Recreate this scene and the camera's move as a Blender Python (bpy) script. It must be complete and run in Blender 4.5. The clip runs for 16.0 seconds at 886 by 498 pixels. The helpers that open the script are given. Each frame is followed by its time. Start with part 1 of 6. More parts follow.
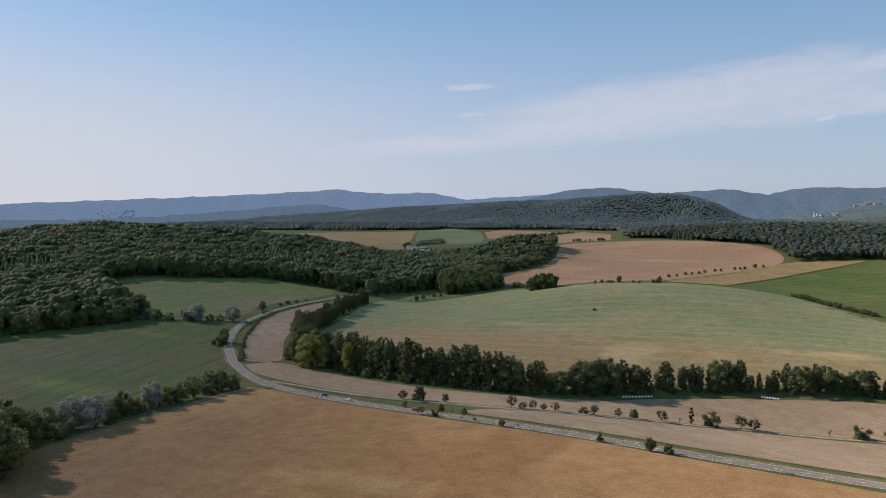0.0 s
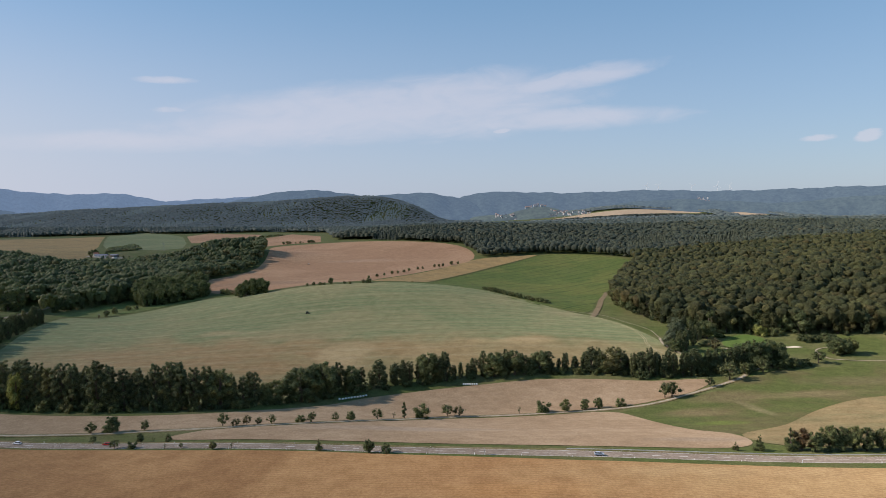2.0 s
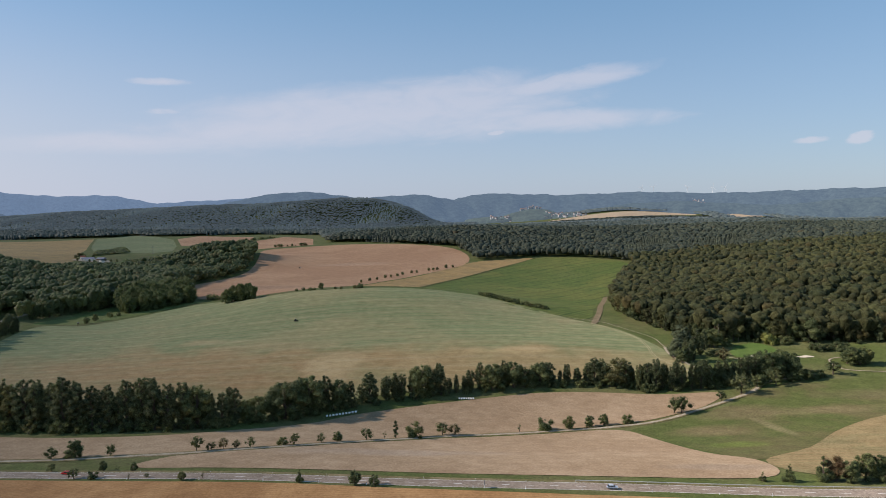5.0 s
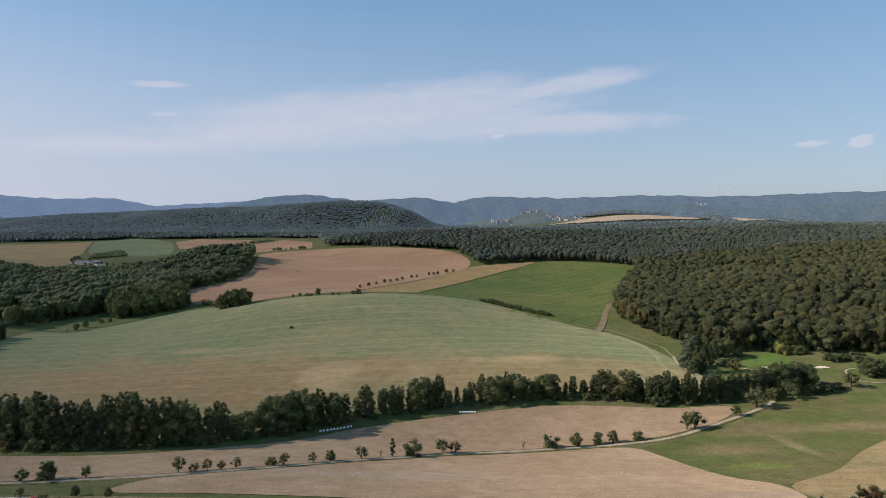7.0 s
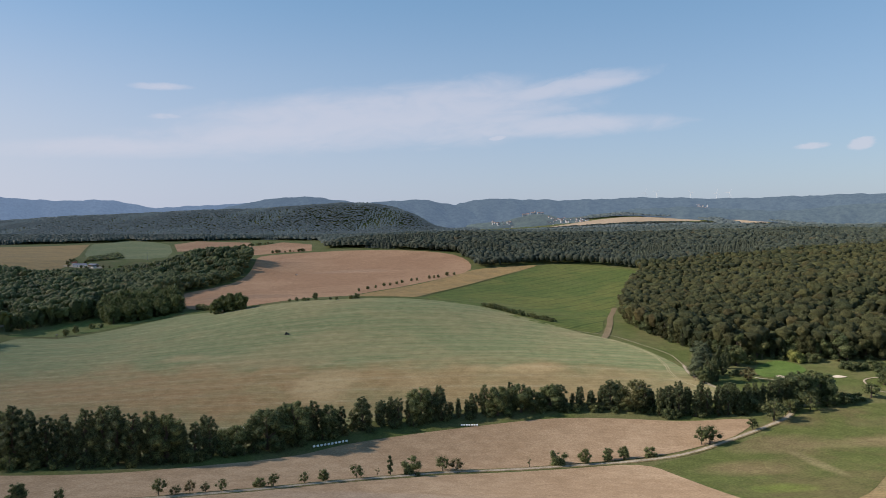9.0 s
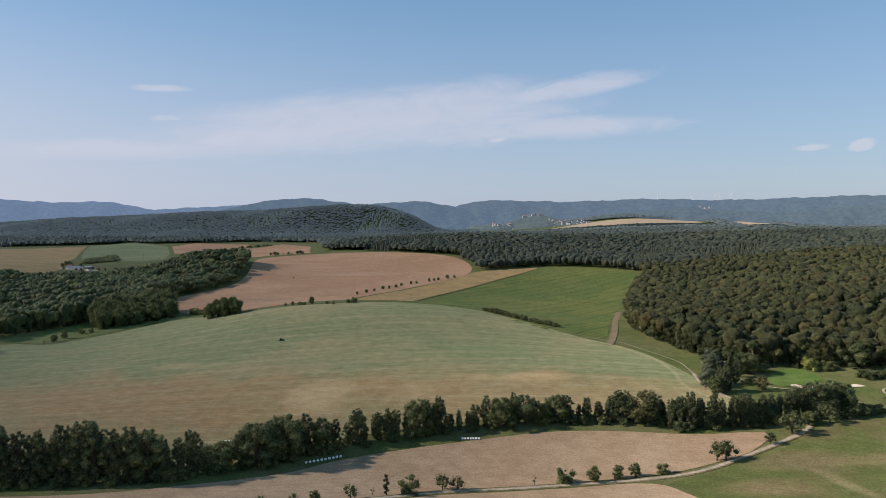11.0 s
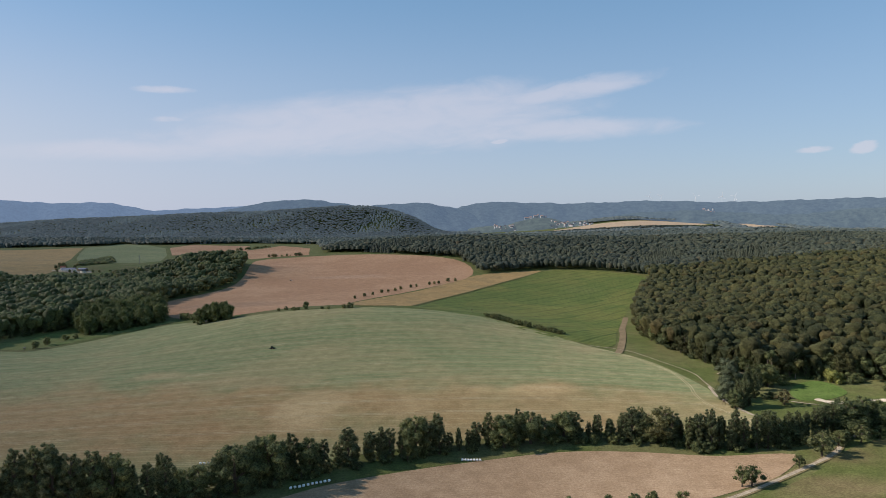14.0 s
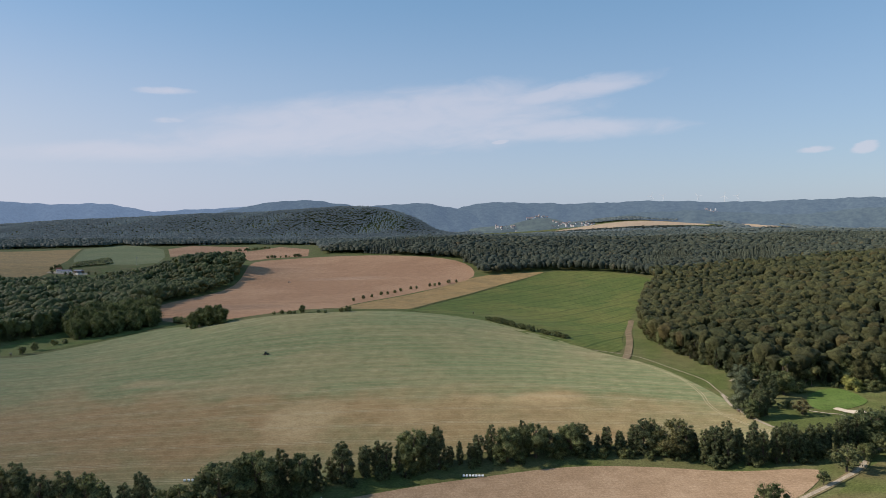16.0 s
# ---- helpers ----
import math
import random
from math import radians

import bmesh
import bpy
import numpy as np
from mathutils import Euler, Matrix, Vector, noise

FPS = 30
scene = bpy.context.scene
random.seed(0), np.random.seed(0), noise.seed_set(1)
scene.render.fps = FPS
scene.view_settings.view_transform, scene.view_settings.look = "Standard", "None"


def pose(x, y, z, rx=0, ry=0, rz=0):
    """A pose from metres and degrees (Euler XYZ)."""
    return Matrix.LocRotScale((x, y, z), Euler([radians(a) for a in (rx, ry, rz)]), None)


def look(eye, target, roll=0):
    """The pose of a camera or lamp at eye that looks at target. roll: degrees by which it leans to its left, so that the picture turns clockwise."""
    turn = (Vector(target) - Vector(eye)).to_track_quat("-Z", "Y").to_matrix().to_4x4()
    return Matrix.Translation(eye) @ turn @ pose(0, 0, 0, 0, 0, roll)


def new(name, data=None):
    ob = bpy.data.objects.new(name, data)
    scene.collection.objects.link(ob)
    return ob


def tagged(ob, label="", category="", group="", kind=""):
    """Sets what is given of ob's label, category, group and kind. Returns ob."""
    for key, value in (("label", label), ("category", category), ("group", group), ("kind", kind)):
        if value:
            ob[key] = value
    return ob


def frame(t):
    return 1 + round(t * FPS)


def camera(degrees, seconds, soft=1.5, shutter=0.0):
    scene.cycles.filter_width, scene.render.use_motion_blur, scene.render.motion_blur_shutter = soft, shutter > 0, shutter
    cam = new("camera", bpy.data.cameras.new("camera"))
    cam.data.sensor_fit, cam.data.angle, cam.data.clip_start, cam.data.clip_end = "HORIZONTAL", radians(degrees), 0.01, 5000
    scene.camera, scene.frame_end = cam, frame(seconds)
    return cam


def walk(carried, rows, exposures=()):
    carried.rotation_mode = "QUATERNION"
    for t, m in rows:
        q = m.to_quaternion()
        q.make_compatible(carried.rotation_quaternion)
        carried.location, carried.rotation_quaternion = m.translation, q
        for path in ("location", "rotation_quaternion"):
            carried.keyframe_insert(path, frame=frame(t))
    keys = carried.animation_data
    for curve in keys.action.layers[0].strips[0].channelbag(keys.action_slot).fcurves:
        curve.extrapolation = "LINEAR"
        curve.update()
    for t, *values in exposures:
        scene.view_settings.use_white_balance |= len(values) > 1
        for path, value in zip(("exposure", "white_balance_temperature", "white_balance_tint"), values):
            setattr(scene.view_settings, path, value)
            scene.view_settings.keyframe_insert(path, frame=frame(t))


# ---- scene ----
cam = camera(67.3, 16.0, soft=0.5)
PATH = [
    (0, (3.338, -30.628, 91.538), (2.224, -28.241, 91.357), -0.7),
    (0.5, (2.039, -28.772, 91.612), (1.175, -26.285, 91.431), -0.7),
    (1, (0.942, -26.735, 91.698), (0.432, -24.152, 91.514), -0.7),
    (1.5, (0.177, -24.127, 91.896), (-0.091, -21.507, 91.711), -0.6),
    (2, (-0.347, -20.739, 92.117), (-0.364, -18.105, 91.931), -0.6),
    (2.5, (-0.627, -16.497, 92.279), (-0.619, -13.864, 92.092), -0.6),
    (3, (-0.659, -11.689, 92.389), (-0.651, -9.055, 92.205), -0.6),
    (3.5, (-0.606, -6.481, 92.453), (-0.598, -3.848, 92.271), -0.6),
    (4, (-0.56, -1.007, 92.507), (-0.553, 1.628, 92.326), -0.6),
    (6.5, (-0.37, 27.468, 93.261), (-0.367, 30.103, 93.09), -0.6),
    (7, (-0.256, 33.144, 93.379), (-0.253, 35.779, 93.212), -0.5),
    (7.5, (-0.178, 38.745, 93.489), (-0.177, 41.379, 93.323), -0.5),
    (8, (-0.161, 44.378, 93.585), (-0.16, 47.013, 93.422), -0.5),
    (8.5, (-0.223, 50.118, 93.651), (-0.22, 52.752, 93.49), -0.5),
    (9, (-0.289, 55.84, 93.668), (-0.288, 58.476, 93.509), -0.5),
    (11.5, (0.218, 84.349, 93.658), (0.218, 86.985, 93.506), -0.5),
    (12, (0.583, 90.057, 93.646), (0.581, 92.693, 93.494), -0.4),
    (12.5, (0.917, 95.678, 93.595), (0.913, 98.314, 93.445), -0.4),
    (13, (1.163, 101.224, 93.542), (1.159, 103.86, 93.394), -0.4),
    (13.5, (1.41, 106.73, 93.5), (1.404, 109.365, 93.352), -0.4),
    (14, (1.69, 112.263, 93.453), (1.684, 114.899, 93.307), -0.4),
    (14.5, (1.987, 117.869, 93.399), (1.98, 120.505, 93.254), -0.5),
    (15, (2.208, 123.646, 93.357), (2.2, 126.282, 93.213), -0.5),
    (15.5, (2.314, 129.521, 93.324), (2.306, 132.157, 93.18), -0.5),
    (16, (2.391, 135.373, 93.292), (2.381, 138.009, 93.148), -0.5),
]
walk(cam, [(t, look(eye, target, roll)) for t, eye, target, roll in PATH])

# ---- world and sun ----
SUN_AZ, SUN_EL = -91.0, 31.0          # degrees from +y (negative: to -x), height
world = bpy.data.worlds.new("world")
scene.world = world
world.use_nodes = True
nt = world.node_tree
nt.nodes.clear()


def nd(tree, kind, **sets):
    n = tree.nodes.new(kind)
    for k, v in sets.items():
        if k in ("operation", "blend_type", "data_type", "noise_dimensions", "sky_type", "sun_disc", "sun_elevation", "sun_rotation",
                 "air_density", "dust_density", "ozone_density", "altitude", "attribute_name", "interpolation_type", "clamp"):
            if k == "operation":
                n.operation = v
            elif k == "blend_type":
                n.blend_type = v
            elif k == "data_type":
                n.data_type = v
            elif k == "noise_dimensions":
                n.noise_dimensions = v
            elif k == "sky_type":
                n.sky_type = v
            elif k == "sun_disc":
                n.sun_disc = v
            elif k == "sun_elevation":
                n.sun_elevation = v
            elif k == "sun_rotation":
                n.sun_rotation = v
            elif k == "air_density":
                n.air_density = v
            elif k == "dust_density":
                n.dust_density = v
            elif k == "ozone_density":
                n.ozone_density = v
            elif k == "altitude":
                n.altitude = v
            elif k == "attribute_name":
                n.attribute_name = v
            elif k == "interpolation_type":
                n.interpolation_type = v
            elif k == "clamp":
                n.use_clamp = v
        else:
            n.inputs[int(k[1:])].default_value = v
    return n


def math_node(tree, op, a, b=0.0, c=None, clamp=False):
    n = nd(tree, "ShaderNodeMath", operation=op, clamp=clamp)
    for i, v in enumerate((a, b, c)):
        if v is None:
            continue
        if isinstance(v, (int, float)):
            n.inputs[i].default_value = v
        else:
            tree.links.new(v, n.inputs[i])
    return n.outputs[0]


def mix_col(tree, fac, a, b, blend="MIX"):
    n = nd(tree, "ShaderNodeMix", data_type="RGBA", blend_type=blend)
    for i, v in ((0, fac), (6, a), (7, b)):
        if isinstance(v, (int, float)):
            n.inputs[i].default_value = v
        elif isinstance(v, tuple):
            n.inputs[i].default_value = (*v, 1)
        else:
            tree.links.new(v, n.inputs[i])
    return n.outputs[2]


def ramp(tree, value, lo, hi, out_lo=0.0, out_hi=1.0):
    n = nd(tree, "ShaderNodeMapRange", interpolation_type="SMOOTHSTEP")
    tree.links.new(value, n.inputs[0])
    for k, v in enumerate((lo, hi, out_lo, out_hi)):
        n.inputs[k + 1].default_value = v
    return n.outputs[0]


def noise_tex(tree, vec, scale, detail=4.0, rough=0.55, distort=0.0):
    n = nd(tree, "ShaderNodeTexNoise")
    tree.links.new(vec, n.inputs["Vector"])
    n.inputs["Scale"].default_value = scale
    n.inputs["Detail"].default_value = detail
    n.inputs["Roughness"].default_value = rough
    n.inputs["Distortion"].default_value = distort
    return n.outputs["Fac"]


sky = nd(nt, "ShaderNodeTexSky", sky_type="NISHITA", sun_disc=False, sun_elevation=radians(SUN_EL), sun_rotation=radians(SUN_AZ),
         air_density=1.15, dust_density=0.55, ozone_density=2.6, altitude=300)
tc = nd(nt, "ShaderNodeTexCoord")
sep = nd(nt, "ShaderNodeSeparateXYZ")
nt.links.new(tc.outputs["Generated"], sep.inputs[0])
az = math_node(nt, "ARCTAN2", sep.outputs[0], sep.outputs[1])
el = math_node(nt, "ARCSINE", sep.outputs[2])


def cloud_bank(az0, el0, tilt, half_l, half_w, scale, seed, soft):
    """Thin streaky cloud in the sky: centre, tilt and half sizes in radians."""
    da, de = math_node(nt, "SUBTRACT", az, az0), math_node(nt, "SUBTRACT", el, el0)
    u = math_node(nt, "ADD", math_node(nt, "MULTIPLY", da, math.cos(tilt)), math_node(nt, "MULTIPLY", de, math.sin(tilt)))
    v = math_node(nt, "SUBTRACT", math_node(nt, "MULTIPLY", de, math.cos(tilt)), math_node(nt, "MULTIPLY", da, math.sin(tilt)))
    comb = nd(nt, "ShaderNodeCombineXYZ")
    nt.links.new(math_node(nt, "MULTIPLY", u, scale), comb.inputs[0])
    nt.links.new(math_node(nt, "MULTIPLY", v, scale * 3.2), comb.inputs[1])
    comb.inputs[2].default_value = seed
    f = noise_tex(nt, comb.outputs[0], 1.0, 7.0, 0.6, 0.5)
    fu, fv = math_node(nt, "DIVIDE", u, half_l), math_node(nt, "DIVIDE", v, half_w)
    r = math_node(nt, "ADD", math_node(nt, "MULTIPLY", fu, fu), math_node(nt, "MULTIPLY", fv, fv))
    body_ = math_node(nt, "SUBTRACT", math_node(nt, "ADD", f, 0.45), math_node(nt, "MULTIPLY", r, 0.6))
    return ramp(nt, body_, soft[0], soft[1])


cover = None
for args in ((-0.16, 0.128, 0.10, 0.30, 0.046, 10.0, 3.1, (0.20, 1.05)),
             (0.00, 0.142, 0.05, 0.24, 0.052, 11.0, 7.7, (0.20, 1.05)),
             (0.19, 0.174, 0.13, 0.13, 0.018, 14.0, 1.4, (0.22, 0.95)),
             (0.15, 0.120, 0.00, 0.20, 0.020, 12.0, 2.9, (0.24, 1.05)),
             (-0.40, 0.090, 0.05, 0.26, 0.018, 9.0, 5.2, (0.28, 1.2)),
             (-0.395, 0.169, 0.02, 0.045, 0.006, 30.0, 9.9, (0.28, 1.05)),
             (-0.39, 0.130, 0.02, 0.030, 0.005, 30.0, 8.1, (0.40, 1.2)),
             (0.56, 0.078, 0.22, 0.016, 0.008, 60.0, 4.3, (0.20, 0.70)),
             (0.505, 0.078, 0.03, 0.022, 0.005, 60.0, 6.3, (0.24, 0.9)),
             (0.083, 0.104, 0.12, 0.014, 0.004, 60.0, 2.3, (0.20, 0.8))):
    c_ = cloud_bank(*args)
    cover = c_ if cover is None else math_node(nt, "MAXIMUM", cover, c_)
tinted = mix_col(nt, 1.0, sky.outputs[0], (0.93, 0.98, 1.10), "MULTIPLY")
clear = mix_col(nt, 0.42, tinted, (2.35, 4.75, 7.35))
sunward = ramp(nt, az, 0.7, -1.1, 0.34, 0.98)
hazy = mix_col(nt, math_node(nt, "MULTIPLY", ramp(nt, el, 0.36, -0.01), sunward), clear, (5.32, 5.68, 7.1))
glow = math_node(nt, "MULTIPLY", ramp(nt, el, 0.30, -0.01), ramp(nt, az, -0.30, -1.15, 0.0, 0.62))
hazy = mix_col(nt, glow, hazy, (7.1, 7.1, 7.3))
clouded = mix_col(nt, math_node(nt, "MULTIPLY", cover, 0.56), hazy, (6.7, 6.6, 7.5))
bg = nd(nt, "ShaderNodeBackground")
nt.links.new(clouded, bg.inputs[0])
bg.inputs[1].default_value = 0.080
wout = nd(nt, "ShaderNodeOutputWorld")
nt.links.new(bg.outputs[0], wout.inputs[0])

sun_data = bpy.data.lights.new("sun", "SUN")
sun_data.energy, sun_data.angle, sun_data.color = 5.0, radians(0.53), (1.0, 0.875, 0.785)
sun = new("sun", sun_data)
sa, se = radians(SUN_AZ), radians(SUN_EL)
sun.matrix_world = look((0, 0, 600), (-math.sin(sa) * math.cos(se), -math.cos(sa) * math.cos(se), 600 - math.sin(se)))
scene.view_settings.exposure = 0.32


# ---- materials ----
def shell(name, rough=0.9, spec=0.25):
    m = bpy.data.materials.new(name)
    m.use_nodes = True
    t = m.node_tree
    b = t.nodes["Principled BSDF"]
    b.inputs["Roughness"].default_value = rough
    b.inputs["Specular IOR Level"].default_value = spec
    b.inputs["Diffuse Roughness"].default_value = 1.0
    return m, t, b


def add_bump(t, b, height, strength, dist):
    n = nd(t, "ShaderNodeBump")
    n.inputs["Strength"].default_value, n.inputs["Distance"].default_value = strength, dist
    t.links.new(height, n.inputs["Height"])
    t.links.new(n.outputs[0], b.inputs["Normal"])


def plain(name, col, rough=0.6, metal=0.0, grain=0.12, scale=3.0):
    m, t, b = shell(name, rough, 0.4)
    g = nd(t, "ShaderNodeNewGeometry")
    f = noise_tex(t, g.outputs["Position"], scale, 5)
    dark = tuple(c * (1 - grain) for c in col)
    lite = tuple(min(1, c * (1 + grain)) for c in col)
    t.links.new(mix_col(t, f, dark, lite), b.inputs["Base Color"])
    b.inputs["Metallic"].default_value = metal
    return m


def field(name, a, b_, c, patch=0.012, rows=None, tram=None, stains=(), rough=0.95, bump=0.25, fine=0.9, speck=0.3, patch_lo=0.42, patch_hi=0.62, grain=0.45):
    """Farmland: a and b_ in broad patches, c in fine specks. rows: (degrees, bend per metre, spacing, colour, amount);
    tram: the same for wheel tracks; stains: (x, y, half length, half width, colour, amount)."""
    m, t, bs = shell(name, rough, 0.1)
    pos = nd(t, "ShaderNodeNewGeometry").outputs["Position"]
    xyz = nd(t, "ShaderNodeSeparateXYZ")
    t.links.new(pos, xyz.inputs[0])
    col = mix_col(t, ramp(t, noise_tex(t, pos, patch, 6, 0.6, 0.6), patch_lo, patch_hi), a, b_)
    heights = []
    for st in stains:
        x0, y0, sl, sw, sc, am = st
        x0, y0, sl, sw = x0 * 1.32, y0 * 1.32, sl * 1.32, sw * 1.32
        u = math_node(t, "DIVIDE", math_node(t, "SUBTRACT", xyz.outputs[0], x0), sl)
        v = math_node(t, "DIVIDE", math_node(t, "SUBTRACT", xyz.outputs[1], y0), sw)
        r = math_node(t, "ADD", math_node(t, "MULTIPLY", u, u), math_node(t, "MULTIPLY", v, v))
        r = math_node(t, "ADD", r, math_node(t, "MULTIPLY", noise_tex(t, pos, 0.03, 5, 0.6), 1.6))
        col = mix_col(t, ramp(t, r, 1.9, 0.6, 0.0, am), col, sc)
    for spec_, sharp in ((rows, False), (tram, True)):
        if not spec_:
            continue
        ang, bend, gap, rc, am = spec_[:5]
        wide = spec_[5] if len(spec_) > 5 else 1.0
        ca, sa_ = math.cos(radians(ang)), math.sin(radians(ang))
        al = math_node(t, "ADD", math_node(t, "MULTIPLY", xyz.outputs[0], ca), math_node(t, "MULTIPLY", xyz.outputs[1], sa_))
        ac = math_node(t, "SUBTRACT", math_node(t, "MULTIPLY", xyz.outputs[1], ca), math_node(t, "MULTIPLY", xyz.outputs[0], sa_))
        ac = math_node(t, "ADD", ac, math_node(t, "MULTIPLY", math_node(t, "MULTIPLY", al, al), bend))
        ac = math_node(t, "ADD", ac, math_node(t, "MULTIPLY", noise_tex(t, pos, 0.02, 2), 6.0))
        ph = math_node(t, "FRACT", math_node(t, "DIVIDE", ac, gap))
        if sharp:
            d1 = math_node(t, "ABSOLUTE", math_node(t, "SUBTRACT", math_node(t, "ABSOLUTE", math_node(t, "SUBTRACT", ph, 0.5)), 1.0 / gap))
            f = ramp(t, d1, 0.55 * wide / gap, 0.2 * wide / gap)
        else:
            f = ramp(t, math_node(t, "ABSOLUTE", math_node(t, "SUBTRACT", ph, 0.5)), *((0.34, 0.47) if len(spec_) > 5 else (0.1, 0.42)))
            heights.append(f)
        comb = nd(t, "ShaderNodeCombineXYZ")
        t.links.new(math_node(t, "MULTIPLY", al, 0.02), comb.inputs[0])
        t.links.new(math_node(t, "MULTIPLY", ac, 0.35 if not sharp else 0.05), comb.inputs[1])
        f = math_node(t, "MULTIPLY", f, ramp(t, noise_tex(t, comb.outputs[0], 1.0, 4, 0.6), 0.35, 0.7, 0.45, 1.0))
        col = mix_col(t, math_node(t, "MULTIPLY", f, am), col, rc)
    fn = noise_tex(t, pos, fine, 6, 0.72)
    col = mix_col(t, ramp(t, fn, 0.45, 0.75, 0.0, speck), col, c)
    mid = noise_tex(t, pos, 0.11, 5, 0.6)
    col = mix_col(t, 0.25, col, mix_col(t, ramp(t, mid, 0.3, 0.7), (0.2, 0.2, 0.2), (0.8, 0.8, 0.8)), "SOFT_LIGHT")
    grit = noise_tex(t, pos, 0.8, 4, 0.8)
    col = mix_col(t, grain, col, mix_col(t, ramp(t, grit, 0.34, 0.66), (0.15, 0.15, 0.15), (0.85, 0.85, 0.85)), "SOFT_LIGHT")
    t.links.new(col, bs.inputs["Base Color"])
    hgt = fn
    for x in heights:
        hgt = math_node(t, "ADD", hgt, math_node(t, "MULTIPLY", x, 0.5))
    add_bump(t, bs, hgt, bump, 0.35)
    return m


def leaf(name, dark, mid, lite, gold=(0.13, 0.10, 0.03), golden=0.0, far=None, rough=0.7, sheen=0.0, grain=1.1, depth=0.80, vary=0.5):
    """Foliage: tint (one value a tree) runs dark > mid > lite, islands vary the leaf clumps. far: glow colour that
    stands in for haze.
    """
    m, t, b = shell(name, rough, 0.2)
    at = nd(t, "ShaderNodeAttribute", attribute_name="tint")
    inf = nd(t, "ShaderNodeObjectInfo")
    g = nd(t, "ShaderNodeNewGeometry")
    v = math_node(t, "FRACT", math_node(t, "ADD", at.outputs["Fac"], inf.outputs["Random"]))
    col = mix_col(t, ramp(t, v, 0.0, 0.55), dark, mid)
    col = mix_col(t, ramp(t, v, 0.5, 1.0), col, lite)
    if golden:
        col = mix_col(t, ramp(t, math_node(t, "FRACT", math_node(t, "MULTIPLY", v, 7.31)), 1.0 - golden, 1.0, 0.0, 0.8), col, gold)
    stand = ramp(t, noise_tex(t, g.outputs["Position"], 0.014, 5, 0.6), 0.40, 0.62, 0.0, 0.5)
    col = mix_col(t, stand, col, tuple(0.5 * p + 0.62 * q for p, q in zip(gold if golden > 0.15 else mid, mid)))
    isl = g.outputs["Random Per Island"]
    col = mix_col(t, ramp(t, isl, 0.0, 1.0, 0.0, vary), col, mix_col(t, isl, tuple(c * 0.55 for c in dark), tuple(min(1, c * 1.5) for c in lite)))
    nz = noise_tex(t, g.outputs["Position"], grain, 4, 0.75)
    # the bump's noise also darkens its hollows and lightens its rises in the colour
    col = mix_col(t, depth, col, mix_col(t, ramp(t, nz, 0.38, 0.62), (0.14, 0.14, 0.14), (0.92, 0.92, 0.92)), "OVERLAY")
    add_bump(t, b, nz, 0.9 * depth, 1.2)
    t.links.new(col, b.inputs["Base Color"])
    b.inputs["Sheen Weight"].default_value, b.inputs["Sheen Roughness"].default_value = sheen, 0.8
    # distance haze put in as emission; the leaves themselves give no light
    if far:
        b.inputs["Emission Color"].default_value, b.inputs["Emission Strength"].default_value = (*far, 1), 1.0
    tr = nd(t, "ShaderNodeBsdfTranslucent")
    t.links.new(col, tr.inputs[0])
    mx = nd(t, "ShaderNodeMixShader")
    mx.inputs[0].default_value = 0.40
    t.links.new(b.outputs[0], mx.inputs[1])
    t.links.new(tr.outputs[0], mx.inputs[2])
    t.links.new(mx.outputs[0], t.nodes["Material Output"].inputs["Surface"])
    return m


M_GRASS = field("meadow grass", (0.076, 0.092, 0.028), (0.106, 0.104, 0.043), (0.06, 0.085, 0.02), patch=0.02, bump=0.5, speck=0.5)
M_VERGE = field("verge grass", (0.130, 0.116, 0.048), (0.205, 0.158, 0.090), (0.085, 0.09, 0.035), patch=0.05, bump=0.6, speck=0.6)
M_MEADOW = field("pasture grass", (0.076, 0.090, 0.027), (0.104, 0.091, 0.040), (0.070, 0.084, 0.022), patch=0.012, bump=0.4, speck=0.35,
                 stains=((150, 305, 4, 26, (0.22, 0.175, 0.10), 0.5), (150, 335, 30, 16, (0.145, 0.112, 0.06), 0.7), (240, 360, 50, 14, (0.14, 0.11, 0.06), 0.6), (122, 305, 26, 14, (0.165, 0.125, 0.066), 0.85), (190, 330, 40, 10, (0.17, 0.135, 0.07), 0.7), (120, 270, 16, 10, (0.12, 0.16, 0.03), 0.6)))
M_SOIL = field("harrowed brown soil", (0.284, 0.152, 0.064), (0.366, 0.210, 0.092), (0.228, 0.128, 0.056), patch=0.008,
               rows=(-8, 0.0006, 2.3, (0.165, 0.098, 0.046), 0.24), bump=0.5, speck=0.35, grain=0.3,
               stains=((-190, 130, 70, 90, (0.238, 0.126, 0.058), 0.75), (-20, 150, 50, 18, (0.42, 0.29, 0.13), 0.5), (-110, 150, 40, 9, (0.40, 0.27, 0.13), 0.5), (20, 168, 30, 8, (0.38, 0.20, 0.075), 0.5), (130, 178, 130, 44, (0.36, 0.245, 0.12), 0.9), (95, 182, 60, 7, (0.34, 0.235, 0.12), 0.6)))
M_STUBBLE = field("pale stubble soil", (0.262, 0.184, 0.112), (0.306, 0.222, 0.140), (0.40, 0.31, 0.22), patch=0.010,
                  rows=(6, 0.0003, 2.6, (0.26, 0.175, 0.108), 0.35), bump=0.3, speck=0.35, grain=0.3,
                  stains=((-20, 262, 60, 12, (0.30, 0.25, 0.20), 0.5), (95, 225, 30, 6, (0.21, 0.17, 0.13), 0.5)))
M_BEND = field("reddish stubble soil", (0.275, 0.185, 0.130), (0.320, 0.225, 0.158), (0.32, 0.24, 0.18), patch=0.02,
               rows=(58, -0.0012, 5.0, (0.145, 0.105, 0.08), 0.35), bump=0.4, speck=0.35)
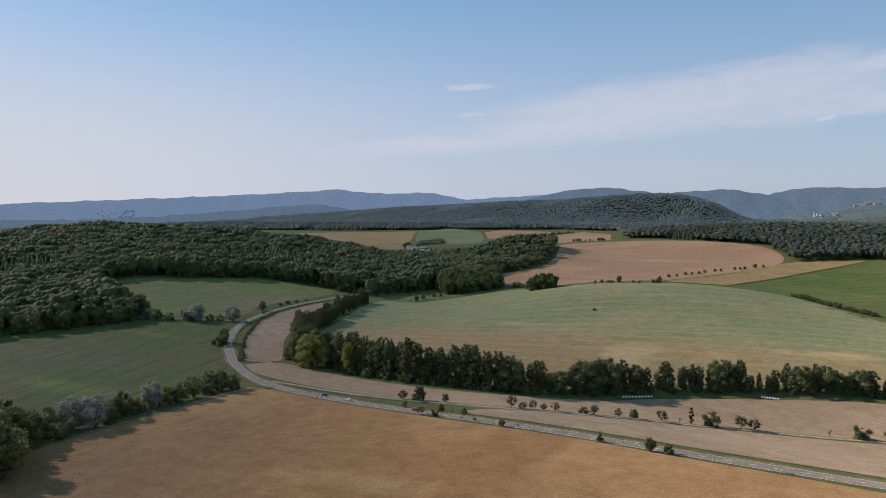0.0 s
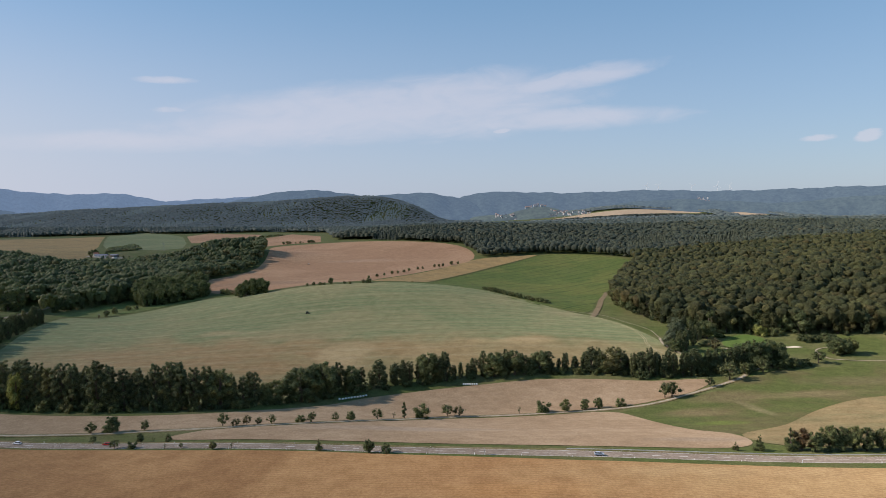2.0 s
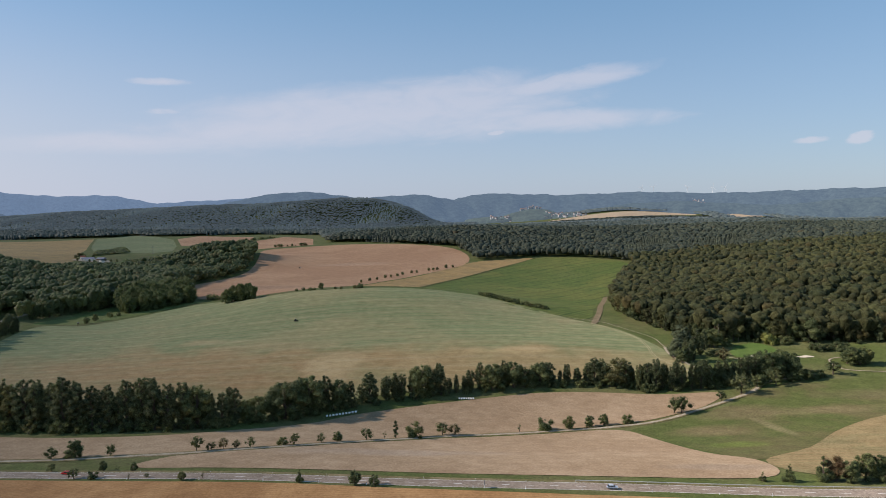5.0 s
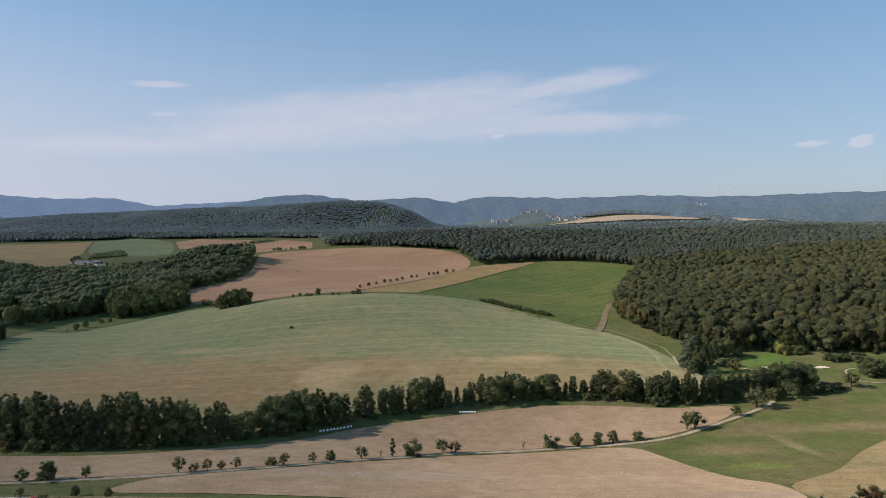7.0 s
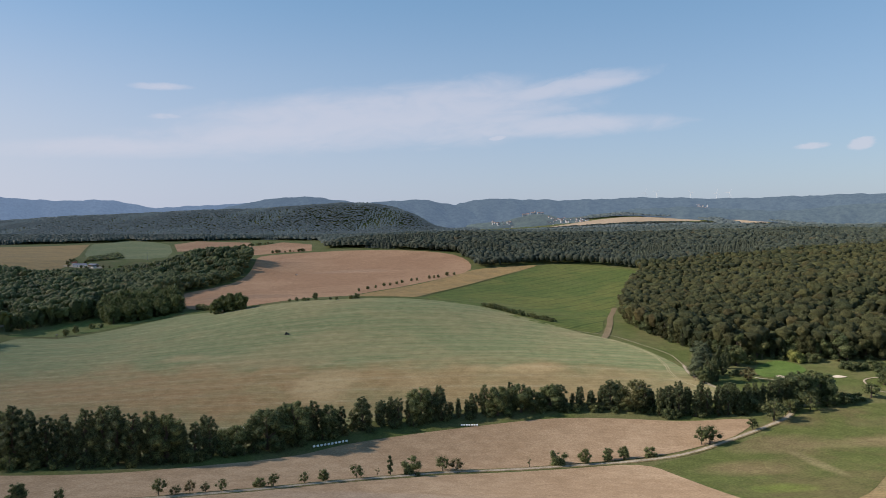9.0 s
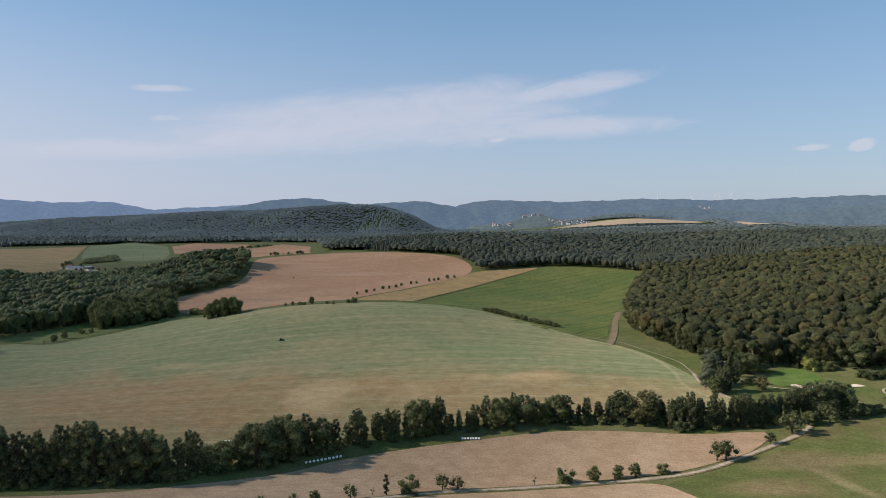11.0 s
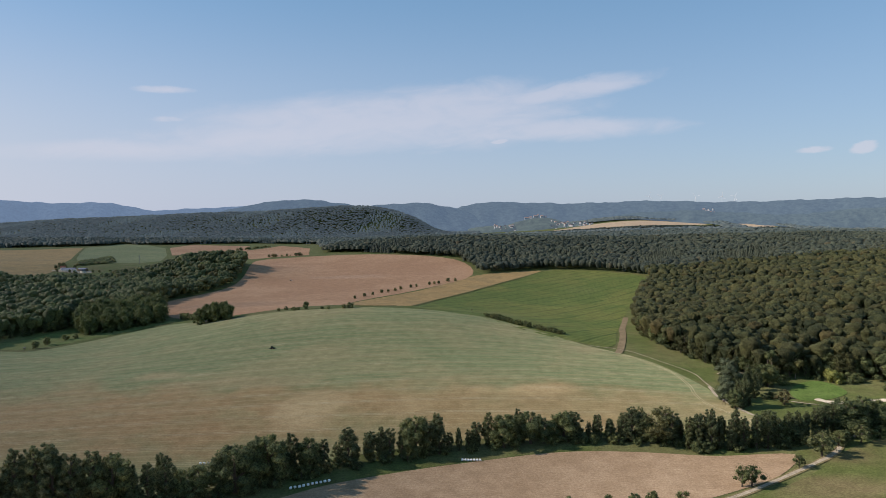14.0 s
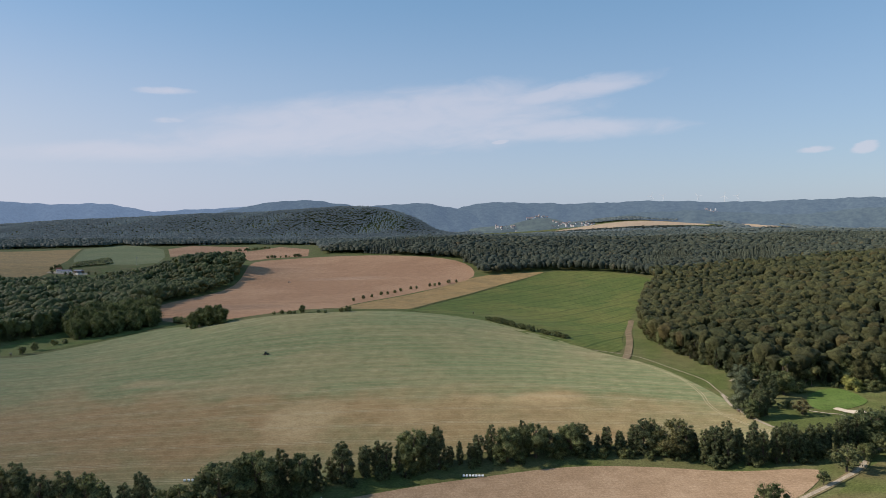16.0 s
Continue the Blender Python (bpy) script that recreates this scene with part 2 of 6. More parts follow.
M_TAN = field("mown tan field", (0.232, 0.166, 0.085), (0.178, 0.144, 0.072), (0.15, 0.125, 0.06), patch=0.03,
              rows=(40, 0.002, 6.5, (0.145, 0.135, 0.062), 0.75), bump=0.3, speck=0.3)
M_CREST = field("bright meadow grass", (0.095, 0.125, 0.036), (0.115, 0.130, 0.045), (0.07, 0.095, 0.03), patch=0.03, bump=0.3)
M_HILL = field("thin young crop on soil", (0.156, 0.178, 0.084), (0.212, 0.198, 0.098), (0.132, 0.154, 0.072), patch=0.006,
               rows=(2, 0.00042, 8.0, (0.310, 0.245, 0.130), 0.60, 0.5), tram=(2, 0.00042, 24.0, (0.33, 0.275, 0.165), 0.85, 1.2), bump=0.3, speck=0.22, grain=0.3,
               stains=((0, 430, 170, 54, (0.272, 0.187, 0.090), 0.9), (-170, 415, 160, 90, (0.260, 0.166, 0.080), 0.95), (-70, 430, 24, 34, (0.37, 0.28, 0.15), 0.85),
                       (-18, 432, 14, 20, (0.32, 0.235, 0.12), 0.65), (48, 457, 36, 12, (0.40, 0.29, 0.15), 0.9), (-172, 500, 34, 12, (0.29, 0.235, 0.125), 0.8), (-120, 480, 60, 14, (0.25, 0.20, 0.105), 0.6),
                       (100, 560, 22, 16, (0.27, 0.21, 0.12), 0.4), (95, 440, 95, 30, (0.235, 0.18, 0.09), 0.5)))
M_PLOUGH = field("dry harrowed field", (0.285, 0.166, 0.094), (0.335, 0.206, 0.120), (0.24, 0.15, 0.092), patch=0.005,
                 rows=(-50, 0.0002, 14.0, (0.235, 0.150, 0.097), 0.5), bump=0.15, speck=0.25, stains=((-150, 1150, 90, 30, (0.36, 0.26, 0.18), 0.5), (-230, 820, 80, 40, (0.22, 0.145, 0.095), 0.6)))
M_PLATEAU = field("far pale stubble", (0.35, 0.27, 0.185), (0.31, 0.24, 0.165), (0.27, 0.21, 0.14), patch=0.004, bump=0.1, speck=0.2)
M_OCHRE = field("ochre stubble strip", (0.282, 0.188, 0.080), (0.222, 0.156, 0.070), (0.18, 0.135, 0.06), patch=0.02, rows=(65, 0.0003, 9.0, (0.185, 0.145, 0.075), 0.5), bump=0.15, speck=0.25)
M_LUSH = field("lush green crop", (0.079, 0.106, 0.028), (0.118, 0.124, 0.036), (0.064, 0.084, 0.022), patch=0.010,
               rows=(71, 0.0002, 8.0, (0.056, 0.076, 0.018), 0.6), tram=(71, 0.0002, 33.0, (0.024, 0.044, 0.012), 0.95, 1.8), bump=0.25, speck=0.3,
               stains=((120, 850, 30, 14, (0.14, 0.155, 0.045), 0.6), (150, 900, 20, 30, (0.13, 0.145, 0.04), 0.5), (60, 760, 24, 40, (0.125, 0.125, 0.05), 0.5), (190, 1000, 30, 40, (0.12, 0.13, 0.045), 0.5)))
M_LEFTGREEN = field("dull green crop", (0.072, 0.098, 0.026), (0.104, 0.094, 0.039), (0.054, 0.072, 0.021), patch=0.012,
                    rows=(112, 0.00008, 9.0, (0.074, 0.086, 0.034), 0.25), tram=(112, 0.00008, 22.0, (0.040, 0.054, 0.022), 0.9, 1.9), bump=0.25, speck=0.3,
                    stains=((-330, 205, 60, 12, (0.14, 0.165, 0.04), 0.7), (-400, 330, 30, 8, (0.17, 0.19, 0.03), 0.4), (-420, 250, 70, 26, (0.115, 0.092, 0.048), 0.7), (-350, 262, 60, 34, (0.108, 0.086, 0.044), 0.8)))
M_UPGREEN = field("pale green crop on a slope", (0.122, 0.152, 0.046), (0.160, 0.158, 0.058), (0.092, 0.116, 0.038), patch=0.012,
                  rows=(20, 0.0004, 9.0, (0.105, 0.115, 0.055), 0.45), tram=(20, 0.0004, 30.0, (0.085, 0.09, 0.045), 0.6, 1.4), bump=0.25, speck=0.3,
                  stains=((-430, 470, 40, 60, (0.19, 0.14, 0.085), 0.7), (-470, 400, 40, 10, (0.15, 0.18, 0.05), 0.6)))
M_FARGREEN = field("pale green field", (0.120, 0.145, 0.068), (0.150, 0.165, 0.080), (0.10, 0.12, 0.06), patch=0.006, rows=(80, 0, 30, (0.16, 0.16, 0.09), 0.4), bump=0.1, speck=0.2)
M_FAIRWAY = field("mown golf green", (0.075, 0.118, 0.028), (0.090, 0.130, 0.034), (0.066, 0.10, 0.024), patch=0.04, bump=0.15, speck=0.2)
M_SAND = field("pale bunker sand", (0.46, 0.40, 0.30), (0.53, 0.46, 0.36), (0.40, 0.34, 0.26), patch=0.1, bump=0.2)
M_TRACK = field("pale gravel track", (0.29, 0.245, 0.18), (0.34, 0.29, 0.215), (0.20, 0.17, 0.10), patch=0.15, bump=0.3, speck=0.4)
M_EARTH = field("bare earth", (0.155, 0.118, 0.070), (0.19, 0.145, 0.088), (0.10, 0.10, 0.045), patch=0.1, bump=0.3, speck=0.5)
M_WHEEL = field("pale dry wheel track", (0.33, 0.28, 0.17), (0.38, 0.32, 0.20), (0.24, 0.22, 0.12), patch=0.1, bump=0.2, speck=0.4)
M_ASPHALT = field("worn grey asphalt", (0.225, 0.180, 0.142), (0.255, 0.206, 0.164), (0.19, 0.154, 0.122), patch=0.02, rough=0.85, bump=0.1, speck=0.3, fine=4.0)
M_WHITE = plain("white road paint", (0.72, 0.71, 0.68), 0.7)
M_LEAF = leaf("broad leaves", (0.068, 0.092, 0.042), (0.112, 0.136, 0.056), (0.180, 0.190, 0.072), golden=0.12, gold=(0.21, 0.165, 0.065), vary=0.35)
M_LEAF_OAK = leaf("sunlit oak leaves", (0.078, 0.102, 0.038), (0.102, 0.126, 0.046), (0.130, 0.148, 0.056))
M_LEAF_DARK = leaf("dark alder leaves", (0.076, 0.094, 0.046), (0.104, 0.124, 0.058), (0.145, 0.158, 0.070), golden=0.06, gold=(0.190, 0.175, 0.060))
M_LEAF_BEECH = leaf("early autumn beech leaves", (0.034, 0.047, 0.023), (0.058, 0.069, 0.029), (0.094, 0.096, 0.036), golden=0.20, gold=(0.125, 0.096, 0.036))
# blue raised in the needle colours to stand in for haze over the back woods
M_LEAF_SPRUCE = leaf("spruce needles with slight haze tint", (0.044, 0.060, 0.050), (0.074, 0.090, 0.063), (0.102, 0.113, 0.073), grain=0.5, depth=0.6, golden=0.10, gold=(0.130, 0.105, 0.055))
# bluer, lighter leaf colours: distance haze painted into the base colour
M_LEAF_RIDGE_HAZE = leaf("conifer and leaf canopy tinted with haze", (0.082, 0.112, 0.104), (0.112, 0.140, 0.122), (0.142, 0.160, 0.130), golden=0.08, gold=(0.16, 0.14, 0.10), grain=0.3, depth=0.4, vary=0.25)
# haze painted twice: bluish base colours and a haze-coloured emission
M_LEAF_FAR_HAZE = leaf("distant woodland canopy with haze glow", (0.085, 0.112, 0.104), (0.112, 0.138, 0.122), (0.138, 0.154, 0.128), golden=0.06, gold=(0.15, 0.13, 0.11), far=(0.052, 0.068, 0.086), grain=0.2, depth=0.25, vary=0.22)
M_LEAF_SILVER = leaf("silver willow leaves", (0.185, 0.195, 0.155), (0.24, 0.25, 0.205), (0.30, 0.31, 0.26))
M_LEAF_GOLD = leaf("yellowing poplar leaves", (0.165, 0.185, 0.052), (0.215, 0.230, 0.064), (0.26, 0.265, 0.08))
M_LEAF_FRUIT = leaf("fruit tree leaves", (0.062, 0.080, 0.032), (0.092, 0.112, 0.042), (0.125, 0.136, 0.056), golden=0.15, gold=(0.16, 0.12, 0.06))
M_LEAF_WILLOW = leaf("grey green willow leaves", (0.085, 0.105, 0.055), (0.105, 0.125, 0.068), (0.13, 0.15, 0.085))
M_LEAF_OLIVE = leaf("olive brown leaves", (0.085, 0.075, 0.03), (0.11, 0.095, 0.04), (0.13, 0.11, 0.05))
M_LEAF_RUST = leaf("rust brown leaves", (0.10, 0.060, 0.030), (0.13, 0.080, 0.040), (0.11, 0.09, 0.035))
M_PALEBARK = plain("pale pine bark", (0.30, 0.24, 0.18), 0.9, grain=0.25)
M_BARK = plain("grey brown bark", (0.11, 0.085, 0.06), 0.9, grain=0.3)

# ---- shape of the land ----
PLAN = 1.32     # metres to one unit of the plan

NEAR_MOUNDS = (
    (0, 60, 140, 8.2), (-150, 120, 130, -0.5), (150, 180, 120, -0.4), (0, 300, 110, -20.5), (120, 330, 100, -9.5), (-110, 330, 110, -6.9),
    (-60, 250, 90, 11.4), (40, 230, 90, 10.6), (60, 480, 110, -1.0), (-60, 520, 120, -4.6), (180, 520, 110, -6.1), (10, 650, 100, 12.4),
    (-120, 660, 100, 12.4), (60, 590, 80, -2.3), (140, 700, 120, -9.3), (-230, 480, 130, -6.9), (-320, 640, 140, -10.0), (-300, 340, 150, -5.1),
    (280, 380, 130, -13.8), (380, 560, 170, -0.8), (-480, 600, 180, -5.2),
)
MIDDLE_MOUNDS = (
    (-650, 480, 230, 9.1), (-650, 820, 240, 9.0), (-950, 700, 300, 47.2), (-400, 860, 180, -7.0), (250, 900, 200, -17.4), (0, 900, 220, -9.7),
    (450, 900, 250, 7.7), (-500, 1150, 260, -27.4), (0, 1200, 260, -5.8), (300, 1250, 260, -10.2), (-900, 1200, 350, 14.0), (700, 700, 320, 15.8),
    (700, 1300, 400, 14.9), (1100, 900, 400, 21.5), (500, 1800, 450, 1.1), (0, 1700, 400, 20.0), (-600, 1600, 450, -14.1), (1000, 1900, 500, 21.0),
    (250, 140, 160, 13.3), (-480, 330, 180, -2.0), (0, -150, 200, 11.6),
)
FAR_MOUNDS = ((-405, 1225, 110, 34), (-2300, 2700, 420, 24), (-1900, 2750, 380, 25), (-1500, 2750, 340, 50), (-1100, 2750, 320, 55), (-800, 2750, 280, 55),
              (-520, 2750, 230, 67), (-330, 2750, 185, 56), (-215, 2750, 140, 42), (-120, 2740, 90, 22), (850, 2960, 430, 42), (800, 3160, 230, 20), (1900, 3100, 500, 46), (560, 4300, 170, 52), (1270, 2850, 170, 12), (1800, 2820, 240, 16))
MOUNDS = np.array(NEAR_MOUNDS + MIDDLE_MOUNDS + FAR_MOUNDS, float)


def land(x, y):
    """Height of the ground, for numbers or arrays."""
    x, y = np.asarray(x, float) / PLAN, np.asarray(y, float) / PLAN
    z = np.zeros(np.broadcast(x, y).shape)
    for a, b, s, k in MOUNDS:
        z = z + k * np.exp(-((x - a) ** 2 + (y - b) ** 2) / s ** 2)
    return PLAN * z - 29.4


def mesh_object(name, verts, faces, material, parent=None, smooth=False, tint=None):
    me = bpy.data.meshes.new(name)
    me.from_pydata([tuple(v) for v in verts] if not isinstance(verts, np.ndarray) else verts.tolist(), [], faces if isinstance(faces, list) else faces.tolist())
    me.materials.append(material)
    if smooth:
        me.polygons.foreach_set("use_smooth", np.ones(len(me.polygons), bool))
    if tint is not None:
        me.attributes.new("tint", "FLOAT", "POINT").data.foreach_set("value", np.asarray(tint, np.float32))
    me.update()
    ob = new(name, me)
    ob.parent = parent
    return ob


def part(name, bm, material, parent, label=""):
    me = bpy.data.meshes.new(name)
    bm.to_mesh(me)
    bm.free()
    me.materials.append(material)
    ob = new(name, me)
    ob.parent = parent
    return tagged(ob, label)


# the ground, one sheet out to the horizon, finer where it is near
rings = [0.0]
while rings[-1] < 4930:
    rings.append(rings[-1] + max(8.0, rings[-1] * 0.02))
rings = np.array(rings[1:])
spokes = np.radians(np.concatenate([np.arange(-75, 55, 0.5), np.arange(55, 285, 5.0)]))
rr, aa = np.meshgrid(rings, spokes, indexing="ij")
gx, gy = rr * np.sin(aa), rr * np.cos(aa)
gz = land(gx, gy)
gv = np.concatenate([[[0, 0, float(land(0, 0))]], np.stack([gx, gy, gz], -1).reshape(-1, 3)])
nsp = len(spokes)
gf = [(0, 1 + (j + 1) % nsp, 1 + j) for j in range(nsp)]
for i in range(len(rings) - 1):
    b0, b1 = 1 + i * nsp, 1 + (i + 1) * nsp
    gf += [(b0 + j, b0 + (j + 1) % nsp, b1 + (j + 1) % nsp, b1 + j) for j in range(nsp)]
ground = tagged(mesh_object("ground", gv, gf, M_GRASS, smooth=True), "rolling grassy ground under fields and woods", "ground", kind="structure")
FIELDS = []


def smooth_loop(pts, n=4, closed=True):
    """Catmull-Rom through the points."""
    p = [np.array(q, float) for q in pts]
    k = len(p)
    out = []
    for i in range(k if closed else k - 1):
        p0, p1, p2, p3 = (p[(i + d) % k] if closed else p[min(max(i + d, 0), k - 1)] for d in (-1, 0, 1, 2))
        for j in range(n):
            t = j / n
            out.append(0.5 * (2 * p1 + (p2 - p0) * t + (2 * p0 - 5 * p1 + 4 * p2 - p3) * t * t + (3 * p1 - p0 - 3 * p2 + p3) * t ** 3))
    if not closed:
        out.append(p[-1])
    return out


def inside(px, py, poly):
    px, py = np.asarray(px, float), np.asarray(py, float)
    hit_ = np.zeros(px.shape, bool)
    x0, y0 = poly[-1]
    for x1, y1 in poly:
        cut = (y1 > py) != (y0 > py)
        with np.errstate(divide="ignore", invalid="ignore"):
            hit_ ^= cut & (px < (x0 - x1) * (py - y1) / ((y0 - y1) or 1e-9) + x1)
        x0, y0 = x1, y1
    return hit_


def sheet(name, pts, material, label, category, lift=0.22, cell=14.0, sharp=False):
    """A field: a sheet over the ground inside a rounded outline."""
    loop = [(float(q[0]) * PLAN, float(q[1]) * PLAN) for q in (pts if sharp else smooth_loop(pts, 4))]
    FIELDS.append(np.array(loop))
    bm = bmesh.new()
    vs = [bm.verts.new((x, y, 0)) for x, y in loop]
    es = [bm.edges.new((vs[i], vs[(i + 1) % len(vs)])) for i in range(len(vs))]
    bmesh.ops.triangle_fill(bm, edges=es, use_beauty=True)
    lo, hi = np.min(loop, 0), np.max(loop, 0)
    for ax in (0, 1):
        for v in np.arange(math.ceil(lo[ax] / cell) * cell, hi[ax], cell):
            co, no = [0, 0, 0], [0, 0, 0]
            co[ax], no[ax] = v, 1
            bmesh.ops.bisect_plane(bm, geom=bm.verts[:] + bm.edges[:] + bm.faces[:], dist=1e-4, plane_co=co, plane_no=no)
    xy = np.array([v.co[:2] for v in bm.verts])
    zz = land(xy[:, 0], xy[:, 1]) + lift
    for v, z in zip(bm.verts, zz):
        v.co.z = z
    for f in bm.faces:
        f.smooth = True
        if f.normal.z < 0:
            f.normal_flip()
    bmesh.ops.recalc_face_normals(bm, faces=bm.faces[:])
    me = bpy.data.meshes.new(name)
    bm.to_mesh(me)
    bm.free()
    me.materials.append(material)
    ob = new(name, me)
    me.update()
    if sum(p.normal.z for p in me.polygons) < 0:
        me.flip_normals()
    return tagged(ob, label, category, kind="structure")


sheet("field_front", [(-400, -260), (-300, 20), (-238, 92), (-246, 142), (-245, 163), (-240, 193), (-240, 223), (-238, 247), (-222, 247), (-192, 241.5), (-144, 231.5), (-91, 219.5), (-50, 212),
                      (-20, 205), (10, 199), (39, 193.5), (75, 189.5), (104, 187), (150, 184), (260, 182), (420, 180), (500, -260)], M_SOIL,
      "bare brown harrowed field beside the country road", "field", sharp=True)
sheet("field_low_green", [(-258, 262), (-305, 296), (-355, 352), (-388, 396), (-413, 374), (-445, 355), (-471, 305), (-520, 240), (-560, 170), (-420, 110), (-300, 130), (-268, 165), (-262, 200)], M_LEFTGREEN,
      "dull green cropped field below the wood", "field")
sheet("field_upper_green", [(-545, 408), (-592, 450), (-603, 480), (-561, 527), (-520, 581), (-462, 600), (-418, 592), (-411, 522), (-414, 465), (-400, 424), (-421, 398), (-457, 378), (-500, 386)], M_UPGREEN,
      "dull green cropped field enclosed by woodland", "field")
sheet("field_bend", [(-386, 520), (-377, 424), (-360, 388), (-333, 350), (-300, 314), (-288, 305), (-270, 308), (-274, 320), (-312, 371), (-337, 422), (-362, 500)], M_BEND,
      "reddish brown stubble field inside the road bend", "field")
sheet("field_stream_side", [(-280, 289), (-262, 305), (-232, 297), (-177, 291), (-127, 294), (-92, 310), (-66, 328), (-46, 348), (-14, 364), (21, 374), (55, 380), (88, 378), (120, 372), (154, 371),
                            (137, 350), (117, 339), (90, 328.5), (47, 323), (4, 317), (-14, 309.5), (-35, 297), (-66, 273), (-96, 261.5), (-128, 259), (-150, 258.5), (-192, 261), (-230, 267), (-262, 277)], M_STUBBLE,
      "pale brown stubble field along the stream trees", "field")
sheet("field_road_side", [(-112, 240), (-104, 253), (-96, 256), (-66, 267), (-35, 290.5), (-14, 303), (4, 310.5), (47, 316.5), (82, 318), (92, 298), (99, 255), (110, 238), (109, 219), (96, 210), (58, 211), (12, 217), (-37, 226), (-78, 233)], M_STUBBLE,
      "pale brown stubble field beside the road", "field")
sheet("pasture", [(88, 316), (120, 332), (150, 350), (175, 372), (215, 392), (300, 398), (420, 390), (520, 330), (330, 330), (225, 319), (177, 295), (141, 259), (112, 238), (101, 257), (95, 298)], M_MEADOW,
      "green and brown grazed pasture slope", "pasture", lift=0.14)
sheet("field_tan", [(113, 236.5), (141, 258.6), (177, 294.6), (225, 318.6), (330, 328), (430, 300), (430, 215), (250, 208), (165, 212), (119, 214)], M_TAN,
      "mown tan field with curved swaths", "field")
sheet("field_hill", [(-300, 395), (-262, 345), (-230, 326), (-170, 319), (-125, 321), (-95, 334), (-60, 364), (-28, 382), (28, 396), (95, 400), (140, 398), (160, 408), (158, 428), (152, 447), (152, 473), (138, 534), (108, 575), (78, 614), (37, 646), (-12, 656), (-60, 660), (-99, 655),
                     (-150, 662), (-195, 668), (-250, 690), (-292, 640), (-318, 596), (-350, 590), (-352, 560), (-336, 500), (-318, 450)], M_HILL,
      "rounded hill field with thin bluish green crop", "field")
sheet("field_dusty", [(-330, 850), (-318, 1100), (-345, 1280), (-400, 1500), (-285, 1516), (-113, 1459), (22, 1358), (46, 1158), (-35, 995), (-100, 860), (-120, 720), (-160, 690), (-250, 720)], M_PLOUGH,
      "wide dry pinkish brown harrowed field", "field", cell=25)
sheet("field_ochre", [(-116, 730), (-96, 860), (-31, 992), (50, 1150), (110, 1190), (164, 1204), (118, 1126), (70, 1052), (10, 942), (-24, 860), (-44, 770), (-46, 690), (-80, 682)], M_OCHRE,
      "narrow ochre stubble strip", "field", cell=25)
sheet("field_lush", [(-26, 668), (-40, 700), (-38, 770), (-18, 858), (16, 940), (76, 1050), (124, 1124), (170, 1200), (212, 1206), (268, 1160), (299, 1062), (246, 930), (188, 770), (148, 650), (126, 576), (100, 588), (62, 616), (36, 642), (8, 651)], M_LUSH,
      "bright green crop field with wheel tracks", "field", cell=20)
sheet("field_farm_tan", [(-1400, 1700), (-1250, 1850), (-1118, 1900), (-1036, 1995), (-930, 1765), (-830, 1560), (-745, 1370), (-704, 1280), (-668, 1150), (-600, 1010), (-720, 1020), (-950, 1300)], M_OCHRE,
      "wide tan stubble field near the farmstead", "field", cell=40, sharp=True)
sheet("field_farm_green", [(-1028, 1992), (-1000, 2150), (-900, 2107), (-797, 1984), (-690, 1738), (-630, 1560), (-651, 1505), (-700, 1485), (-735, 1440), (-790, 1515), (-850, 1620), (-930, 1780)], M_FARGREEN,
      "pale green striped field behind the farmstead", "field", cell=40, sharp=True)
sheet("field_farm_low", [(-694, 1390), (-670, 1418), (-600, 1430), (-560, 1330), (-560, 1180), (-640, 1210), (-682, 1310)], M_LEFTGREEN, "dull green meadow below the farmstead", "field", cell=40, sharp=True)
sheet("field_back_tan", [(-790, 1998), (-772, 2134), (-575, 2050), (-527, 1866), (-573, 1822), (-646, 1764), (-680, 1745)], M_PLOUGH, "pale pinkish field before the woods", "field", cell=40, sharp=True)
sheet("field_back_brown", [(-556, 1795), (-532, 1868), (-504, 1920), (-478, 2030), (-411, 1940), (-352, 1828), (-300, 1560), (-372, 1572), (-424, 1546), (-495, 1677)], M_PLOUGH, "pale brown field among the woods", "field", cell=40, sharp=True)
sheet("field_plateau_west", [(440, 2760), (600, 2900), (850, 2950), (1040, 2900), (1060, 2800), (760, 2740)], M_PLATEAU, "far pale tan field on the plateau", "field", cell=60)
sheet("field_plateau_middle", [(1170, 2710), (1185, 2860), (1300, 2890), (1335, 2770), (1250, 2700)], M_PLATEAU, "small far tan field among woods", "field", cell=60)
sheet("field_plateau_east", [(1500, 2650), (1640, 2800), (1900, 2900), (2250, 2850), (2100, 2640), (1800, 2600)], M_PLATEAU, "far tan field on the rise", "field", cell=60)
sheet("crest_meadow", [(-366, 596), (-352, 598), (-325, 604), (-298, 648), (-262, 698), (-252, 712), (-276, 716), (-300, 706), (-336, 704), (-346, 676), (-352, 645), (-362, 622)], M_CREST,
      "bright green meadow behind the hill crest", "meadow")
sheet("golf_green", [(199.0, 463.2), (212.4, 477.5), (225.8, 482.6), (231.4, 473.0), (230.5, 460.1), (218.3, 450.7), (204.7, 446.0), (195.6, 447.9)], M_FAIRWAY, "smooth bright golf green", "golf green", lift=0.3)
for pts in ([(204.5, 447.5), (208.6, 449.6), (210.7, 446.5), (214.3, 445.2), (219.1, 444.0), (217.4, 440.4), (213.1, 439.5), (209.7, 440.6), (207.2, 443.1)], [(234.8, 446.8), (236.3, 444.6), (240.5, 443.3), (247.3, 444.8), (243.5, 448.5), (238.9, 447.0)]):
    sheet("sand_bunker", pts, M_SAND, "pale sand bunker beside the golf green", "bunker", lift=0.42)
